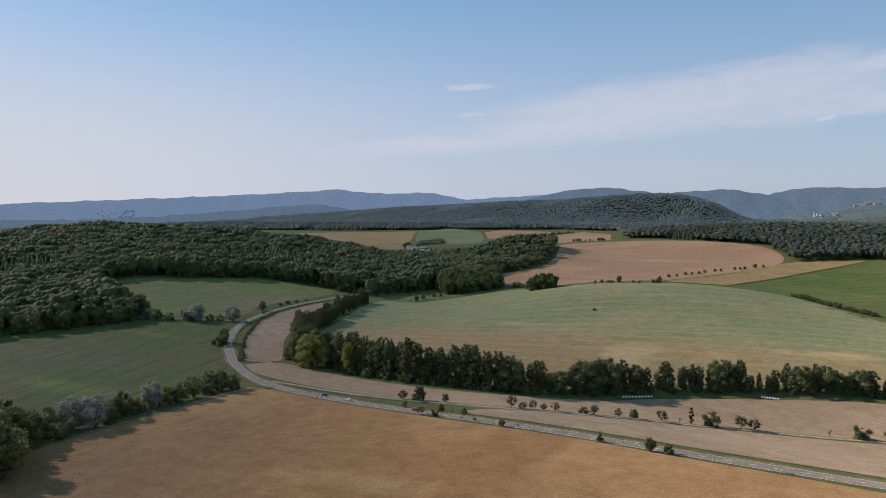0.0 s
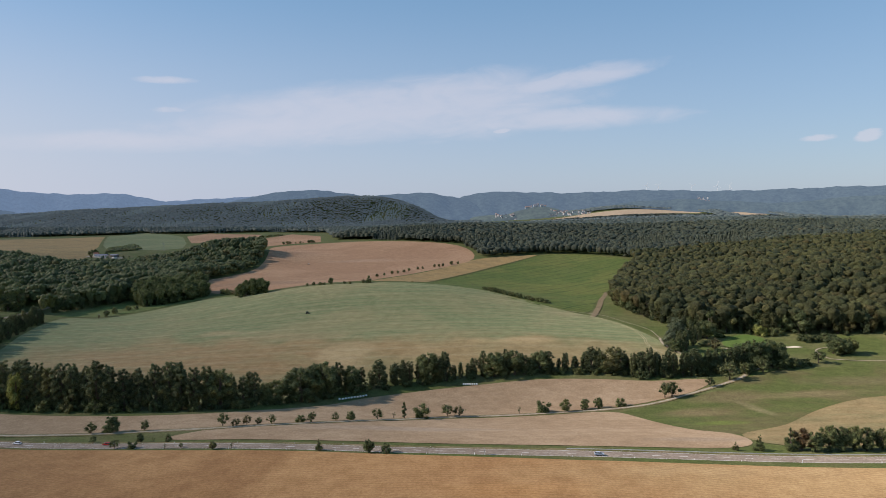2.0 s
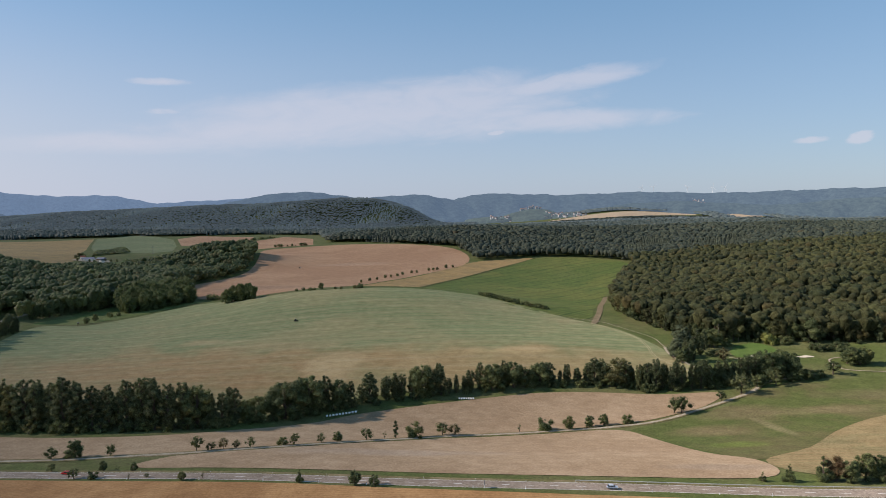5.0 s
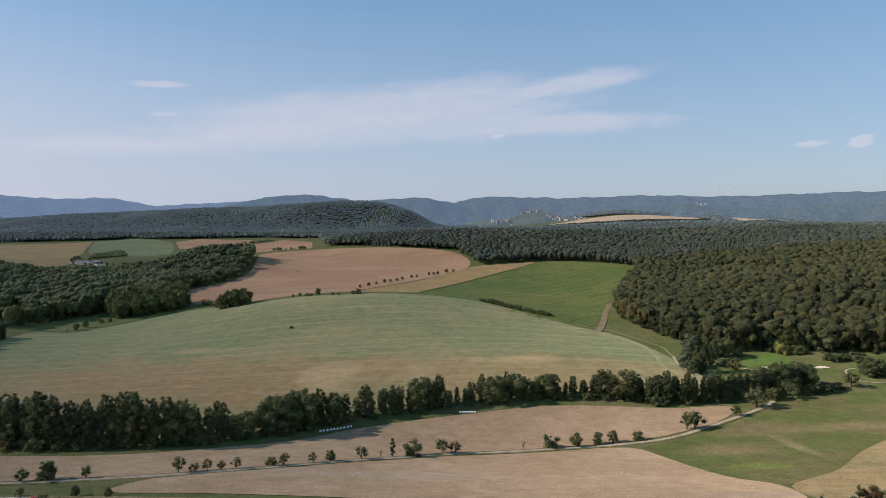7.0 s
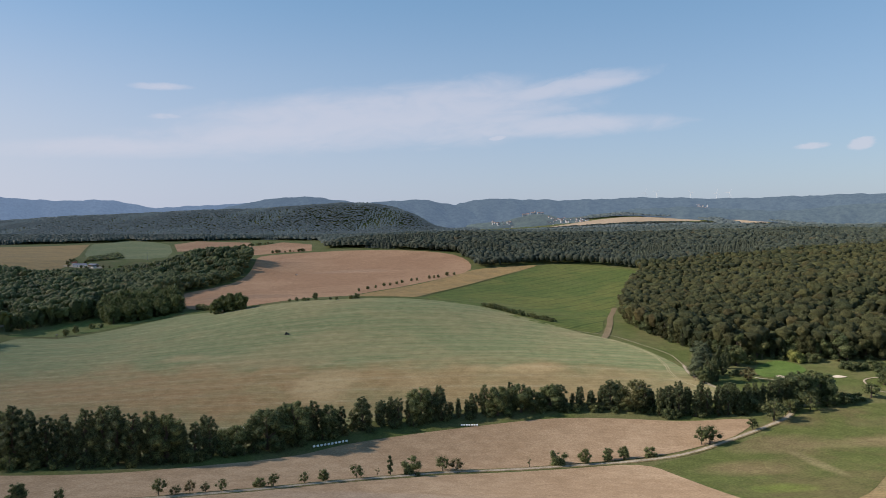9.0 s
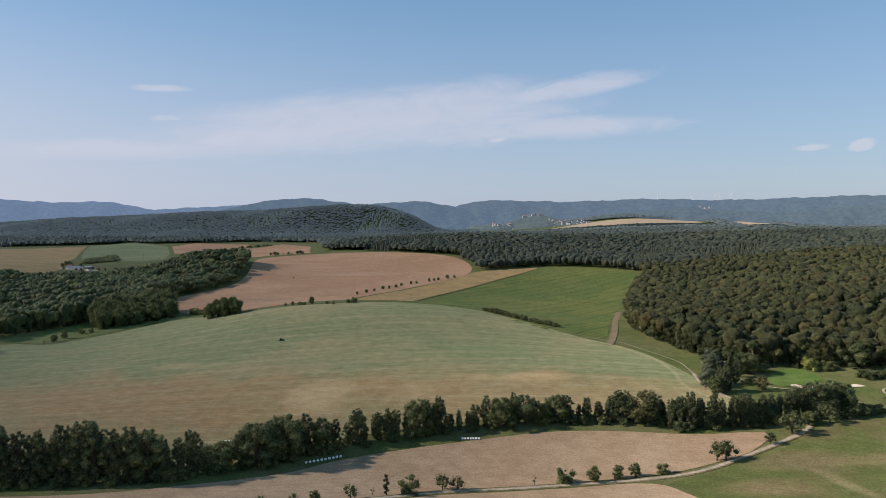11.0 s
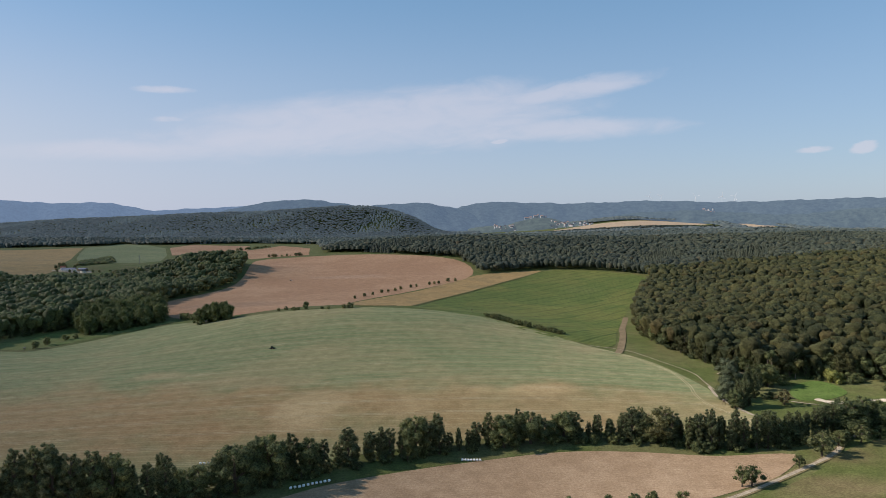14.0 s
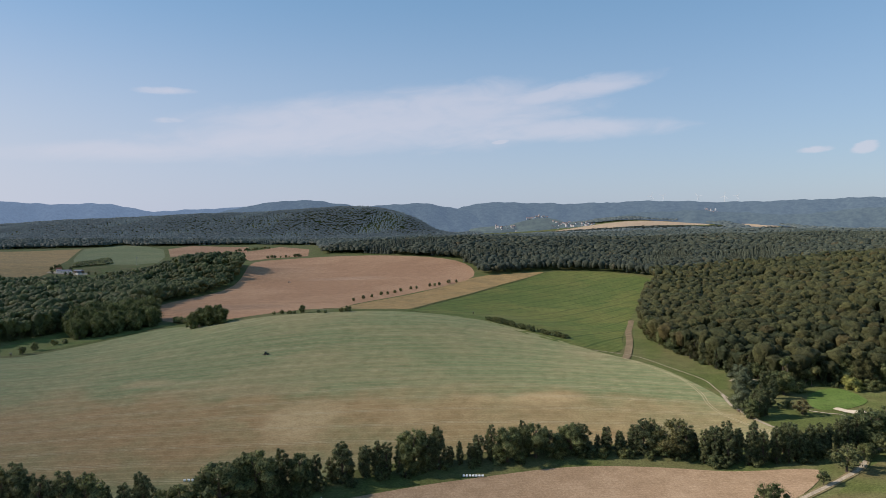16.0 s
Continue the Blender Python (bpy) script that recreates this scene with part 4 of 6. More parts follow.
CREST_BUSHES = (
    (-119.9, 660.7, 7.1, 'bush'), (-146.6, 672.0, 2.8, 'bush'), (-139.6, 670.6, 3.3, 'bush'), (-130.5, 661.7, 3.3, 'bush'), (-126.5, 660.9, 2.7, 'bush'),
    (-104.8, 655.8, 2.7, 'bush'), (-99.0, 653.6, 2.7, 'bush'), (-85.7, 655.7, 3.8, 'bush'), (-81.0, 657.8, 4.9, 'bush'), (-323.1, 606.4, 6.3, 'bush'),
    (-323.0, 621.8, 7.0, 'bush'), (-320.3, 643.6, 5.0, 'bush'), (-315.3, 649.5, 3.9, 'bush'),
)
for x, y, hgt, kind in CREST_BUSHES:
    tree("crest_bush", x, y, hgt, "bush" if hgt < 6 else "oak", "small dark bush on the hill crest", "crest bushes")
for x, y, hgt in ((-214, 663, 14.5), (-208, 668, 17), (-201, 666, 17.5), (-194, 667, 16), (-190, 665, 13.5), (-205, 675, 17), (-196, 676, 16)):
    tree("field_oak", x, y, hgt, "copse", "large round green tree of a clump on the hill crest", "crest clump", wide=0.8)
for x, y, hgt in [(-312 + 42 * (i % 5) / 4 - 7 * (i // 5) + 2 * math.sin(i * 2.1), 664 + 46 * (i % 5) / 4 + 12 * (i // 5) + 2 * math.cos(i * 1.7), 18 + 2.5 * (i // 5) + 1.5 * math.sin(i * 3.3)) for i in range(20)]:
    tree("copse_tree", x, y, hgt, "copse", "broad green tree of a dense copse", "copse", wide=0.9)
for i in range(12):
    tree("crest_bush", -252 + i * 5.2 + tr.uniform(-1, 1), 724 - i * 4.4 + tr.uniform(-2, 2), tr.uniform(4, 6.5), "bush", "dark hedge bush behind the hill crest", "crest bushes")
for i in range(24):
    k = i / 23
    tree("field_hedge_bush", 37 + 58 * k + tr.uniform(-1.5, 1.5), 652 - 38 * k + tr.uniform(-1.5, 1.5), tr.uniform(3, 5.5), "bush", "dark bush of a hedge between two fields", "field hedge")
GOLF_ROW = (
    (111.4, 381.2, 14.7, 'alder'), (115.1, 379.9, 15.7, 'alder'), (120.2, 378.1, 16.6, 'alder'), (124.2, 379.2, 15.6, 'alder'), (128.8, 377.5, 14.5, 'alder'),
    (134.6, 377.8, 15.6, 'alder'), (140.5, 378.0, 16.6, 'alder'), (145.8, 378.4, 15.6, 'alder'), (151.1, 379.9, 13.6, 'alder'), (157.0, 382.5, 15.8, 'alder'),
    (163.0, 386.4, 14.9, 'alder'), (168.0, 387.9, 13.9, 'alder'), (173.0, 389.3, 15.0, 'alder'), (178.1, 390.8, 15.1, 'alder'), (183.6, 393.2, 16.3, 'alder'),
    (189.1, 394.3, 17.4, 'oak'), (195.2, 396.4, 16.4, 'oak'), (202.7, 400.2, 16.6, 'oak'), (209.4, 403.1, 14.5, 'oak'), (113.9, 376.5, 5.2, 'bush'),
    (118.0, 376.4, 4.7, 'bush'), (131.5, 376.5, 4.1, 'bush'), (152.0, 378.3, 4.2, 'bush'), (164.2, 368.5, 10.6, 'apple'), (178.3, 379.9, 7.3, 'oak'),
    (182.6, 383.0, 6.3, 'oak'), (191.0, 383.9, 8.5, 'apple'), (203.0, 389.1, 6.4, 'oak'), (208.8, 392.5, 7.6, 'oak'), (213.8, 393.7, 6.5, 'oak'),
    (220.0, 396.7, 4.9, 'bush'), (225.8, 399.9, 4.4, 'bush'), (236.6, 405.5, 8.4, 'apple'),
)
GROVE = (
    (154.8, 444.2, 12.4, 'silver2'), (168.8, 473.9, 12.0, 'silver2'), (158.0, 436.6, 14.6, 'alder'), (158.7, 432.4, 13.2, 'alder'), (162.6, 434.6, 14.5, 'alder'),
    (154.2, 431.7, 9.6, 'oak'), (167.3, 449.2, 13.8, 'alder'), (172.5, 449.5, 13.8, 'alder'), (181.5, 464.8, 14.3, 'alder'), (180.2, 474.2, 13.3, 'alder'),
    (188.9, 474.3, 13.3, 'oak'), (191.2, 472.0, 13.2, 'oak'), (182.3, 496.1, 12.6, 'alder'), (176.6, 495.9, 11.2, 'silver2'), (202.8, 477.0, 5.4, 'bush'),
    (178.3, 448.3, 3.1, 'bush'), (182.8, 450.2, 3.8, 'bush'), (183.6, 438.1, 8.6, 'rust2'), (233.2, 478.7, 8.1, 'gold2'), (236.9, 478.1, 6.0, 'gold2'),
    (241.6, 478.1, 6.0, 'bush'), (246.4, 478.2, 5.4, 'bush'), (254.8, 460.9, 5.2, 'bush'), (257.9, 457.7, 5.8, 'bush'), (263.4, 458.3, 5.1, 'bush'),
    (269.9, 458.4, 5.8, 'bush'), (275.7, 457.4, 5.1, 'bush'), (259.2, 428.6, 10.7, 'oak'), (258.9, 424.6, 10.6, 'oak'), (261.6, 424.2, 11.8, 'oak'),
    (265.6, 425.8, 10.7, 'oak'), (269.3, 426.0, 10.7, 'oak'),
)
for x, y, hgt, kind in GOLF_ROW + GROVE:
    tree("golf_bush" if kind == "bush" else "golf_tree", x, y, hgt, kind, {"bush": "low dark bush beside the golf course", "silver2": "grey green willow at the wood corner", "rust2": "small brownish tree by the golf green",
         "gold2": "yellow green shrub at the wood edge", "apple": "open olive green tree beside the farm lane"}.get(kind, "dark green tree beside the golf course"), "golf trees", wide=1.15 if kind != "alder" else tr.uniform(0.8, 1.1))
def wood_edge(line, gap, low, high, kinds, label, group):
    """Single trees standing along the edge of a wood, with shrubs at their feet."""
    ln = np.array(line, float)
    cum = np.concatenate([[0], np.cumsum(np.linalg.norm(np.diff(ln, axis=0), axis=1))])
    er = random.Random(len(line))
    q = 0.0
    while q < cum[-1]:
        x, y = float(np.interp(q, cum, ln[:, 0])) + er.uniform(-2, 2), float(np.interp(q, cum, ln[:, 1])) + er.uniform(-2, 2)
        tree("edge_tree", x, y, er.uniform(low, high), er.choice(kinds), label, group, wide=er.uniform(0.9, 1.25))
        if er.random() < 0.55:
            tree("edge_shrub", x + er.uniform(-3, 3), y - er.uniform(2.5, 5), er.uniform(2.5, 5), "bush", "dark shrub at the edge of the wood", group)
        q += gap * er.uniform(0.7, 1.3)


wood_edge([(166, 640), (166, 585), (177, 530), (191, 503), (206, 491), (242, 490), (272, 478), (332, 465), (440, 436)], 7.5, 13, 18.5, ("beech", "beech", "beech", "oak", "alder"), "tall olive green tree at the edge of the beech wood", "east wood edge")
wood_edge([(-500, 235), (-468, 312), (-450, 350), (-470, 378), (-562, 406), (-616, 455), (-616, 494), (-562, 542), (-522, 596), (-465, 616), (-402, 607)], 12.0, 13, 18, ("oak", "oak", "alder", "copse"), "tall dark green tree at the edge of the wood", "west wood edge")
wood_edge([(-378, 622), (-350, 690), (-350, 735), (-322, 772)], 9.0, 13, 17, ("oak", "alder"), "tall dark green tree at the edge of the wood", "west wood edge")
pine_rng = random.Random(3)
for x, y in ((198, 487), (201, 488), (216, 489)):
    pine = new("edge_pine")
    hgt = pine_rng.uniform(19, 22)
    pv, pf = tube([(0, 0, -0.5), (0.1, 0, hgt * 0.5), (0, 0.2, hgt)], [0.32, 0.24, 0.1], 8)
    mesh_object("trunk", pv, [tuple(int(k) for k in q) for q in pf], M_PALEBARK, pine)
    lum = [((0, 0, hgt), (2.6, 2.6, 3.2)), ((1.2, 0.4, hgt - 2), (1.8, 1.8, 1.6)), ((-1.1, 0.6, hgt - 1), (1.8, 1.8, 1.8))]
    cv, cf = merge([blob(np.random.default_rng(4), c, tuple(q * 0.7 for q in r), ICO1, 0.2) for c, r in lum] + [sprays(np.random.default_rng(5), lum, 260, 0.45, 0.3, True)])
    mesh_object("crown", cv, cf, M_LEAF, pine)
    pine.matrix_world = pose(x * PLAN, y * PLAN, float(land(x * PLAN, y * PLAN)))
    tagged(pine, "tall pine with bare pale trunk at the wood edge", "tree", "edge pines")


# ---- woods: crowns too many to count ----
def dome(rng, level, radius, rise, top, low, lobes=12, amp=0.30):
    """A crown: a lobed round head of the given radius and rise, drawn down as a skirt to low, open below."""
    v, f = level
    ld = rng.normal(size=(lobes, 3))
    ld[:, 2] = np.abs(ld[:, 2]) * 0.9
    ld /= np.linalg.norm(ld, axis=1)[:, None]
    near_ = (np.exp(-(1 - v @ ld.T) * (16.0 if lobes > 12 else 9.0)) * rng.uniform(0.75, 1.15, lobes)).max(1)
    k = (1 - amp + amp * near_ + rng.normal(0, 0.07, len(v)))[:, None]
    f = f[v[f].mean(1)[:, 2] > -0.7]
    w = v * k
    z = np.where(w[:, 2] > 0, w[:, 2] * rise, w[:, 2] * (top - rise - low))
    return np.stack([w[:, 0] * radius, w[:, 1] * radius, z + top - rise], 1), f


def crown_proto(rng, kind, radius, tall):
    """One crown of a wood in metres."""
    rise = min(radius * rng.uniform(0.62, 0.92), tall * 0.45)
    head = ((0, 0, tall - rise), (radius * 0.92, radius * 0.92, rise * 0.94))

    def knobs(n, size):
        out = []
        for i in range(n):
            a, q = 2.4 * i + rng.uniform(0, 1), rng.uniform(0.35, 0.85)
            out.append(((radius * q * math.cos(a), radius * q * math.sin(a), tall - rise + rise * math.sqrt(1 - q * q) * 0.75), (radius * size * rng.uniform(0.8, 1.25),) * 2 + (radius * size * 0.85,)))
        return out
    if kind == "near":
        return merge([dome(rng, ICO3, radius, rise, tall, tall * 0.02, 24, 0.42), sprays(rng, [head] + knobs(6, 0.38), 46, 0.62, 0.5, True)])
    if kind == "slope":
        kn = knobs(4, 0.42)
        return merge([dome(rng, ICO2, radius * 0.95, rise, tall, tall * 0.02, 9, 0.38)] + [blob(rng, c, r, ICO1, 0.12) for c, r in kn] + [sprays(rng, [head] + kn, 22, 0.68, 0.5, True)])
    if kind == "middle":
        return merge([dome(rng, ICO2, radius, rise, tall, 0.0, 8, 0.40), sprays(rng, [head], 14, 0.9, 0.6, True)])
    sides = 6
    v, f = [], []
    if kind == "round":
        for z, r in ((tall * 0.50, 1.10), (tall - rise * 0.36, 0.84)):
            for a in range(sides):
                q = radius * r * rng.uniform(0.75, 1.25)
                v.append((q * math.cos(a * 1.047 + z), q * math.sin(a * 1.047 + z), z + rng.uniform(-0.8, 0.8)))
        v.append((rng.uniform(-1, 1), rng.uniform(-1, 1), tall * 0.98))
        f += [t for a in range(sides) for t in ((a, (a + 1) % 6, 6 + a), ((a + 1) % 6, 6 + (a + 1) % 6, 6 + a))]
        f += [(6 + a, 6 + (a + 1) % 6, 12) for a in range(sides)]
        return np.array(v), np.array(f)
    for k in range(3 if kind == "spire" else 5):
        step = 3 if kind == "spire" else 5
        z0, z1, r = tall * (0.08 + k * 0.95 / step), tall * (0.08 + (k + 1) * 0.92 / step + 0.14), radius * (0.80 - k * 0.66 / step)
        base = len(v)
        for a in range(7):
            q = r * rng.uniform(0.75, 1.2)
            v.append((q * math.cos(a * 0.898 + k), q * math.sin(a * 0.898 + k), z0 + rng.uniform(-0.5, 0.5)))
        v.append((0, 0, min(z1, tall)))
        f += [(base + a, base + (a + 1) % 7, base + 7) for a in range(7)]
    return np.array(v), np.array(f)


def wood(name, outline, spacing, kinds, material, label, seed, margin=6.0, limits=None, hscale=(0.85, 1.25), spruces=True):
    """A wood: crowns on a shaken lattice inside the outline, away from all fields, roads and single trees."""
    rng = np.random.default_rng(seed)
    poly = np.array(outline, float) * PLAN
    lo, hi = poly.min(0), poly.max(0)
    gx_, gy_ = np.meshgrid(np.arange(lo[0], hi[0], spacing), np.arange(lo[1], hi[1], spacing * 0.9))
    gx_[1::2] += spacing / 2
    px = gx_.ravel() + rng.uniform(-0.38, 0.38, gx_.size) * spacing
    py = gy_.ravel() + rng.uniform(-0.38, 0.38, gx_.size) * spacing
    ok = inside(px, py, poly)
    px, py = px[ok], py[ok]
    keep = np.ones(len(px), bool)
    for loop in FIELDS:
        for ddx, ddy in ((0, 0), (margin, 0), (-margin, 0), (0, margin), (0, -margin)):
            keep &= ~inside(px + ddx, py + ddy, loop)
    for q in road_line:
        keep &= (px - q[0]) ** 2 + (py - q[1]) ** 2 > 14 ** 2
    if limits is not None:
        keep &= limits(px / PLAN, py / PLAN)
    keep &= rng.random(len(px)) > 0.05
    keep &= (px > -1.72 * (py + 40) - 90) & (px < 0.72 * (py + 60) + 60)
    px, py = px[keep], py[keep]
    tall_ = 15.5 * (hscale[0] + hscale[1]) / 2
    round_, pointed = [k for k in kinds if k not in ("spruce", "spire")], [k for k in kinds if k in ("spruce", "spire")]
    protos = [crown_proto(rng, k, spacing * rng.uniform(0.64, 0.84), tall_) for k in round_ for _ in range(9)]
    n_round = len(protos)
    protos += [crown_proto(rng, k, spacing * 0.62, tall_ * 1.08) for k in pointed for _ in range(6)]
    which = rng.integers(0, n_round, len(px))
    stand = np.sin(px / 97.0 + 1.3 * np.sin(py / 210.0 + seed)) * np.cos(py / 128.0 + seed * 0.7) + 0.6 * np.sin(px / 41.0 - py / 63.0 + seed) + rng.normal(0, 0.22, len(px))
    fir = np.zeros(len(px), bool)
    if pointed:
        fir = stand > (0.55 if spruces else 1.05)
        which = np.where(fir, rng.integers(n_round, len(protos), len(px)), which)
    pz = land(px, py)
    size = rng.uniform(*hscale, len(px)) / ((hscale[0] + hscale[1]) / 2) * (1 + 0.08 * np.sin(px / 60.0) * np.cos(py / 75.0) + 0.07 * np.sin(px / 23.0 + py / 41.0))
    ang = rng.uniform(0, 6.283, len(px))
    tints = np.clip(rng.normal(0.42, 0.20, len(px)) - 0.22 * stand, 0.0, 0.999)
    tints = np.where(fir, 0.10 * rng.random(len(px)), tints)
    vs, fs, ts, k = [], [], [], 0
    for i, (v, f) in enumerate(protos):
        sel = np.where(which == i)[0]
        if not len(sel):
            continue
        ca, sa_ = np.cos(ang[sel])[:, None], np.sin(ang[sel])[:, None]
        w = (rng.uniform(0.72, 1.25, len(sel)) * (0.35 + 0.65 * size[sel]))[:, None]
        X = (v[None, :, 0] * ca - v[None, :, 1] * sa_) * w + px[sel][:, None]
        Y = (v[None, :, 0] * sa_ + v[None, :, 1] * ca) * w + py[sel][:, None]
        Z = v[None, :, 2] * size[sel][:, None] + pz[sel][:, None]
        vs.append(np.stack([X, Y, Z], -1).reshape(-1, 3))
        fs.append((f[None] + (np.arange(len(sel)) * len(v))[:, None, None] + k).reshape(-1, 3))
        ts.append(np.repeat(tints[sel], len(v)))
        k += len(sel) * len(v)
    vs, fs, ts = np.concatenate(vs), np.concatenate(fs), np.concatenate(ts)
    me = bpy.data.meshes.new(name)
    me.vertices.add(len(vs))
    me.vertices.foreach_set("co", vs.astype(np.float32).ravel())
    me.loops.add(fs.size)
    me.loops.foreach_set("vertex_index", fs.astype(np.int32).ravel())
    me.polygons.add(len(fs))
    me.polygons.foreach_set("loop_start", np.arange(0, fs.size, 3, dtype=np.int32))
    me.attributes.new("tint", "FLOAT", "POINT").data.foreach_set("value", ts.astype(np.float32))
    me.materials.append(material)
    me.update(calc_edges=True)
    return tagged(new(name, me), label, "woodland", kind="stuff")


LEFT_WOOD = [(-508, 235), (-475, 310), (-455, 348), (-470, 374), (-560, 402), (-612, 455), (-612, 492), (-560, 540), (-520, 592), (-465, 612), (-405, 603), (-380, 585), (-378, 620), (-345, 690), (-352, 740), (-318, 770), (-338, 860), (-330, 1000),
             (-322, 1110), (-332, 1200), (-372, 1290), (-450, 1300), (-530, 1220), (-620, 1050), (-900, 1150), (-1300, 1050), (-1250, 300), (-700, 120)]
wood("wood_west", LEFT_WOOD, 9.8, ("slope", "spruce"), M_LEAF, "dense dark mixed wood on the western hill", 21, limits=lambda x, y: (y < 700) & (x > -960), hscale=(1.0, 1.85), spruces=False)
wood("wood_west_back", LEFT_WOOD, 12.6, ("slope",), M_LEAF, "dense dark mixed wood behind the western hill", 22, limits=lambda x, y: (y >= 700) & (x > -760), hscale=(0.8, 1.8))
wood("wood_west_far", LEFT_WOOD, 13.0, ("round",), M_LEAF, "far side of the western hill wood", 23, limits=lambda x, y: (y >= 700) & (x <= -760) & (x > -1150), hscale=(1.0, 1.5))
RIGHT_WOOD = [(160, 578), (174, 530), (188, 500), (204, 487), (240, 487), (270, 475), (330, 462), (450, 430), (650, 410), (900, 420), (1150, 640), (1000, 1000), (700, 1050), (300, 1080), (206, 800), (163, 650)]
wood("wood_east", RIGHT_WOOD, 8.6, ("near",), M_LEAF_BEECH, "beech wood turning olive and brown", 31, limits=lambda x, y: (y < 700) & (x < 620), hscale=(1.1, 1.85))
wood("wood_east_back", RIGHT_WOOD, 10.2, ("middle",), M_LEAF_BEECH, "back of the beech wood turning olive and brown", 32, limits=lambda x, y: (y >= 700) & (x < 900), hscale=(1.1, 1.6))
BACK_WOOD = [(300, 1075), (700, 1000), (1000, 1000), (1200, 640), (1900, 1300), (2100, 2500), (1100, 2400), (400, 2400), (-100, 2300), (-280, 1600), (-113, 1475), (30, 1375), (62, 1170), (170, 1222), (228, 1206)]
wood("wood_back", BACK_WOOD, 10.8, ("middle", "spruce"), M_LEAF_SPRUCE, "dark spruce and broad-leaved wood", 41, limits=lambda x, y: (y < 1420) & (x < 0.8 * y), hscale=(1.1, 1.6))
wood("wood_back_deep", BACK_WOOD, 11.0, ("round", "spire"), M_LEAF_SPRUCE, "deep part of the spruce and broad-leaved wood", 44, limits=lambda x, y: (y >= 1420) & (y < 1750) & (x < 0.8 * y), hscale=(1.1, 1.6))
wood("wood_plateau", BACK_WOOD, 13.8, ("round", "spire"), M_LEAF_RIDGE_HAZE, "far wood on the plateau", 42, limits=lambda x, y: (y >= 1750) & (x < 0.8 * y), hscale=(1.1, 1.6))
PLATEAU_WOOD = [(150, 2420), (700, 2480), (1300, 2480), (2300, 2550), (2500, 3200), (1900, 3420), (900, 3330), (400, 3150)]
wood("wood_plateau_front", PLATEAU_WOOD, 12.0, ("round",), M_LEAF_RIDGE_HAZE, "low far wood below the plateau fields", 45, limits=lambda x, y: (y >= 2540) & (y < 2700), hscale=(0.4, 0.65))
wood("wood_plateau_back", PLATEAU_WOOD, 16.5, ("round",), M_LEAF_FAR_HAZE, "far wood round the plateau fields", 43, limits=lambda x, y: (y > 2965) | ((x > 1090) & (x < 1160)) | ((x > 1350) & (x < 1490)) | (y < 2560))
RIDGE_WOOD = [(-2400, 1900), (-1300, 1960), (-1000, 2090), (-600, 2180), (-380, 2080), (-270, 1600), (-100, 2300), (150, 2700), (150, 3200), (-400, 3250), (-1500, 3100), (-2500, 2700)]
wood("wood_ridge", RIDGE_WOOD, 14.0, ("round", "round", "round", "spire"), M_LEAF_FAR_HAZE, "far wooded ridge", 51, limits=lambda x, y: (x > -1.3 * y) & (y >= 2260) & ((y < 2790) | (x > -180)), hscale=(0.5, 0.8))
wood("wood_ridge_front", RIDGE_WOOD, 11.5, ("round", "spire"), M_LEAF_RIDGE_HAZE, "dark conifer wood below the far ridge", 52, limits=lambda x, y: (x > -1.3 * y) & (y < 2260), hscale=(0.9, 1.3))
for pts, sd in (([(-640, 1090), (-560, 1100), (-520, 1200), (-600, 1230)], 61), ([(-770, 1490), (-720, 1380), (-700, 1500), (-800, 1680)], 62), ([(-640, 1330), (-560, 1350), (-470, 1430), (-480, 1445), (-570, 1375)], 63)):
    rng_fields, FIELDS = FIELDS, []
    wood("copse", pts, 8.0, ("middle",), M_LEAF, "small far group of trees between fields", sd, hscale=(0.22, 0.42))
    FIELDS = rng_fields

for x, y, hgt in ((-392, 1572, 7), (-384, 1576, 8), (-377, 1573, 7), (-364, 1574, 4), (-352, 1572, 6), (-345, 1575, 3), (-330, 1566, 7), (-322, 1562, 8), (-316, 1560, 5), (-446, 1560, 5), (-436, 1556, 4), (-456, 1568, 4)):
    tree("field_tree", x, y, hgt, "oak", "small round tree on the border of two far fields", "far field border trees", wide=1.2)
for k in range(14):
    tree("field_tree", -560 + 5.2 * k, 1885 + 6.5 * k + 4 * math.sin(k * 2.3), 6 + 2.2 * math.sin(k * 1.9), "oak", "dark tree of a far hedge between pale fields", "far hedge trees", wide=1.3)

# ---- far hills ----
def hill_mat(name, col, glow, haze_col):
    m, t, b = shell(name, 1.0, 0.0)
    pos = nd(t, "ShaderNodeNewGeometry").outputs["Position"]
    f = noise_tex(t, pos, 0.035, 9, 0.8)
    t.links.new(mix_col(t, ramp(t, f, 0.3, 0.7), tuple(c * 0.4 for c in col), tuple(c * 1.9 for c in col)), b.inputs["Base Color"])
    # the hills glow in the colour of the haze that would lie before them
    b.inputs["Emission Color"].default_value = (*haze_col, 1)
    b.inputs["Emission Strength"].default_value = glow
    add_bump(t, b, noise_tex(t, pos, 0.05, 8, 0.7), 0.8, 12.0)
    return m


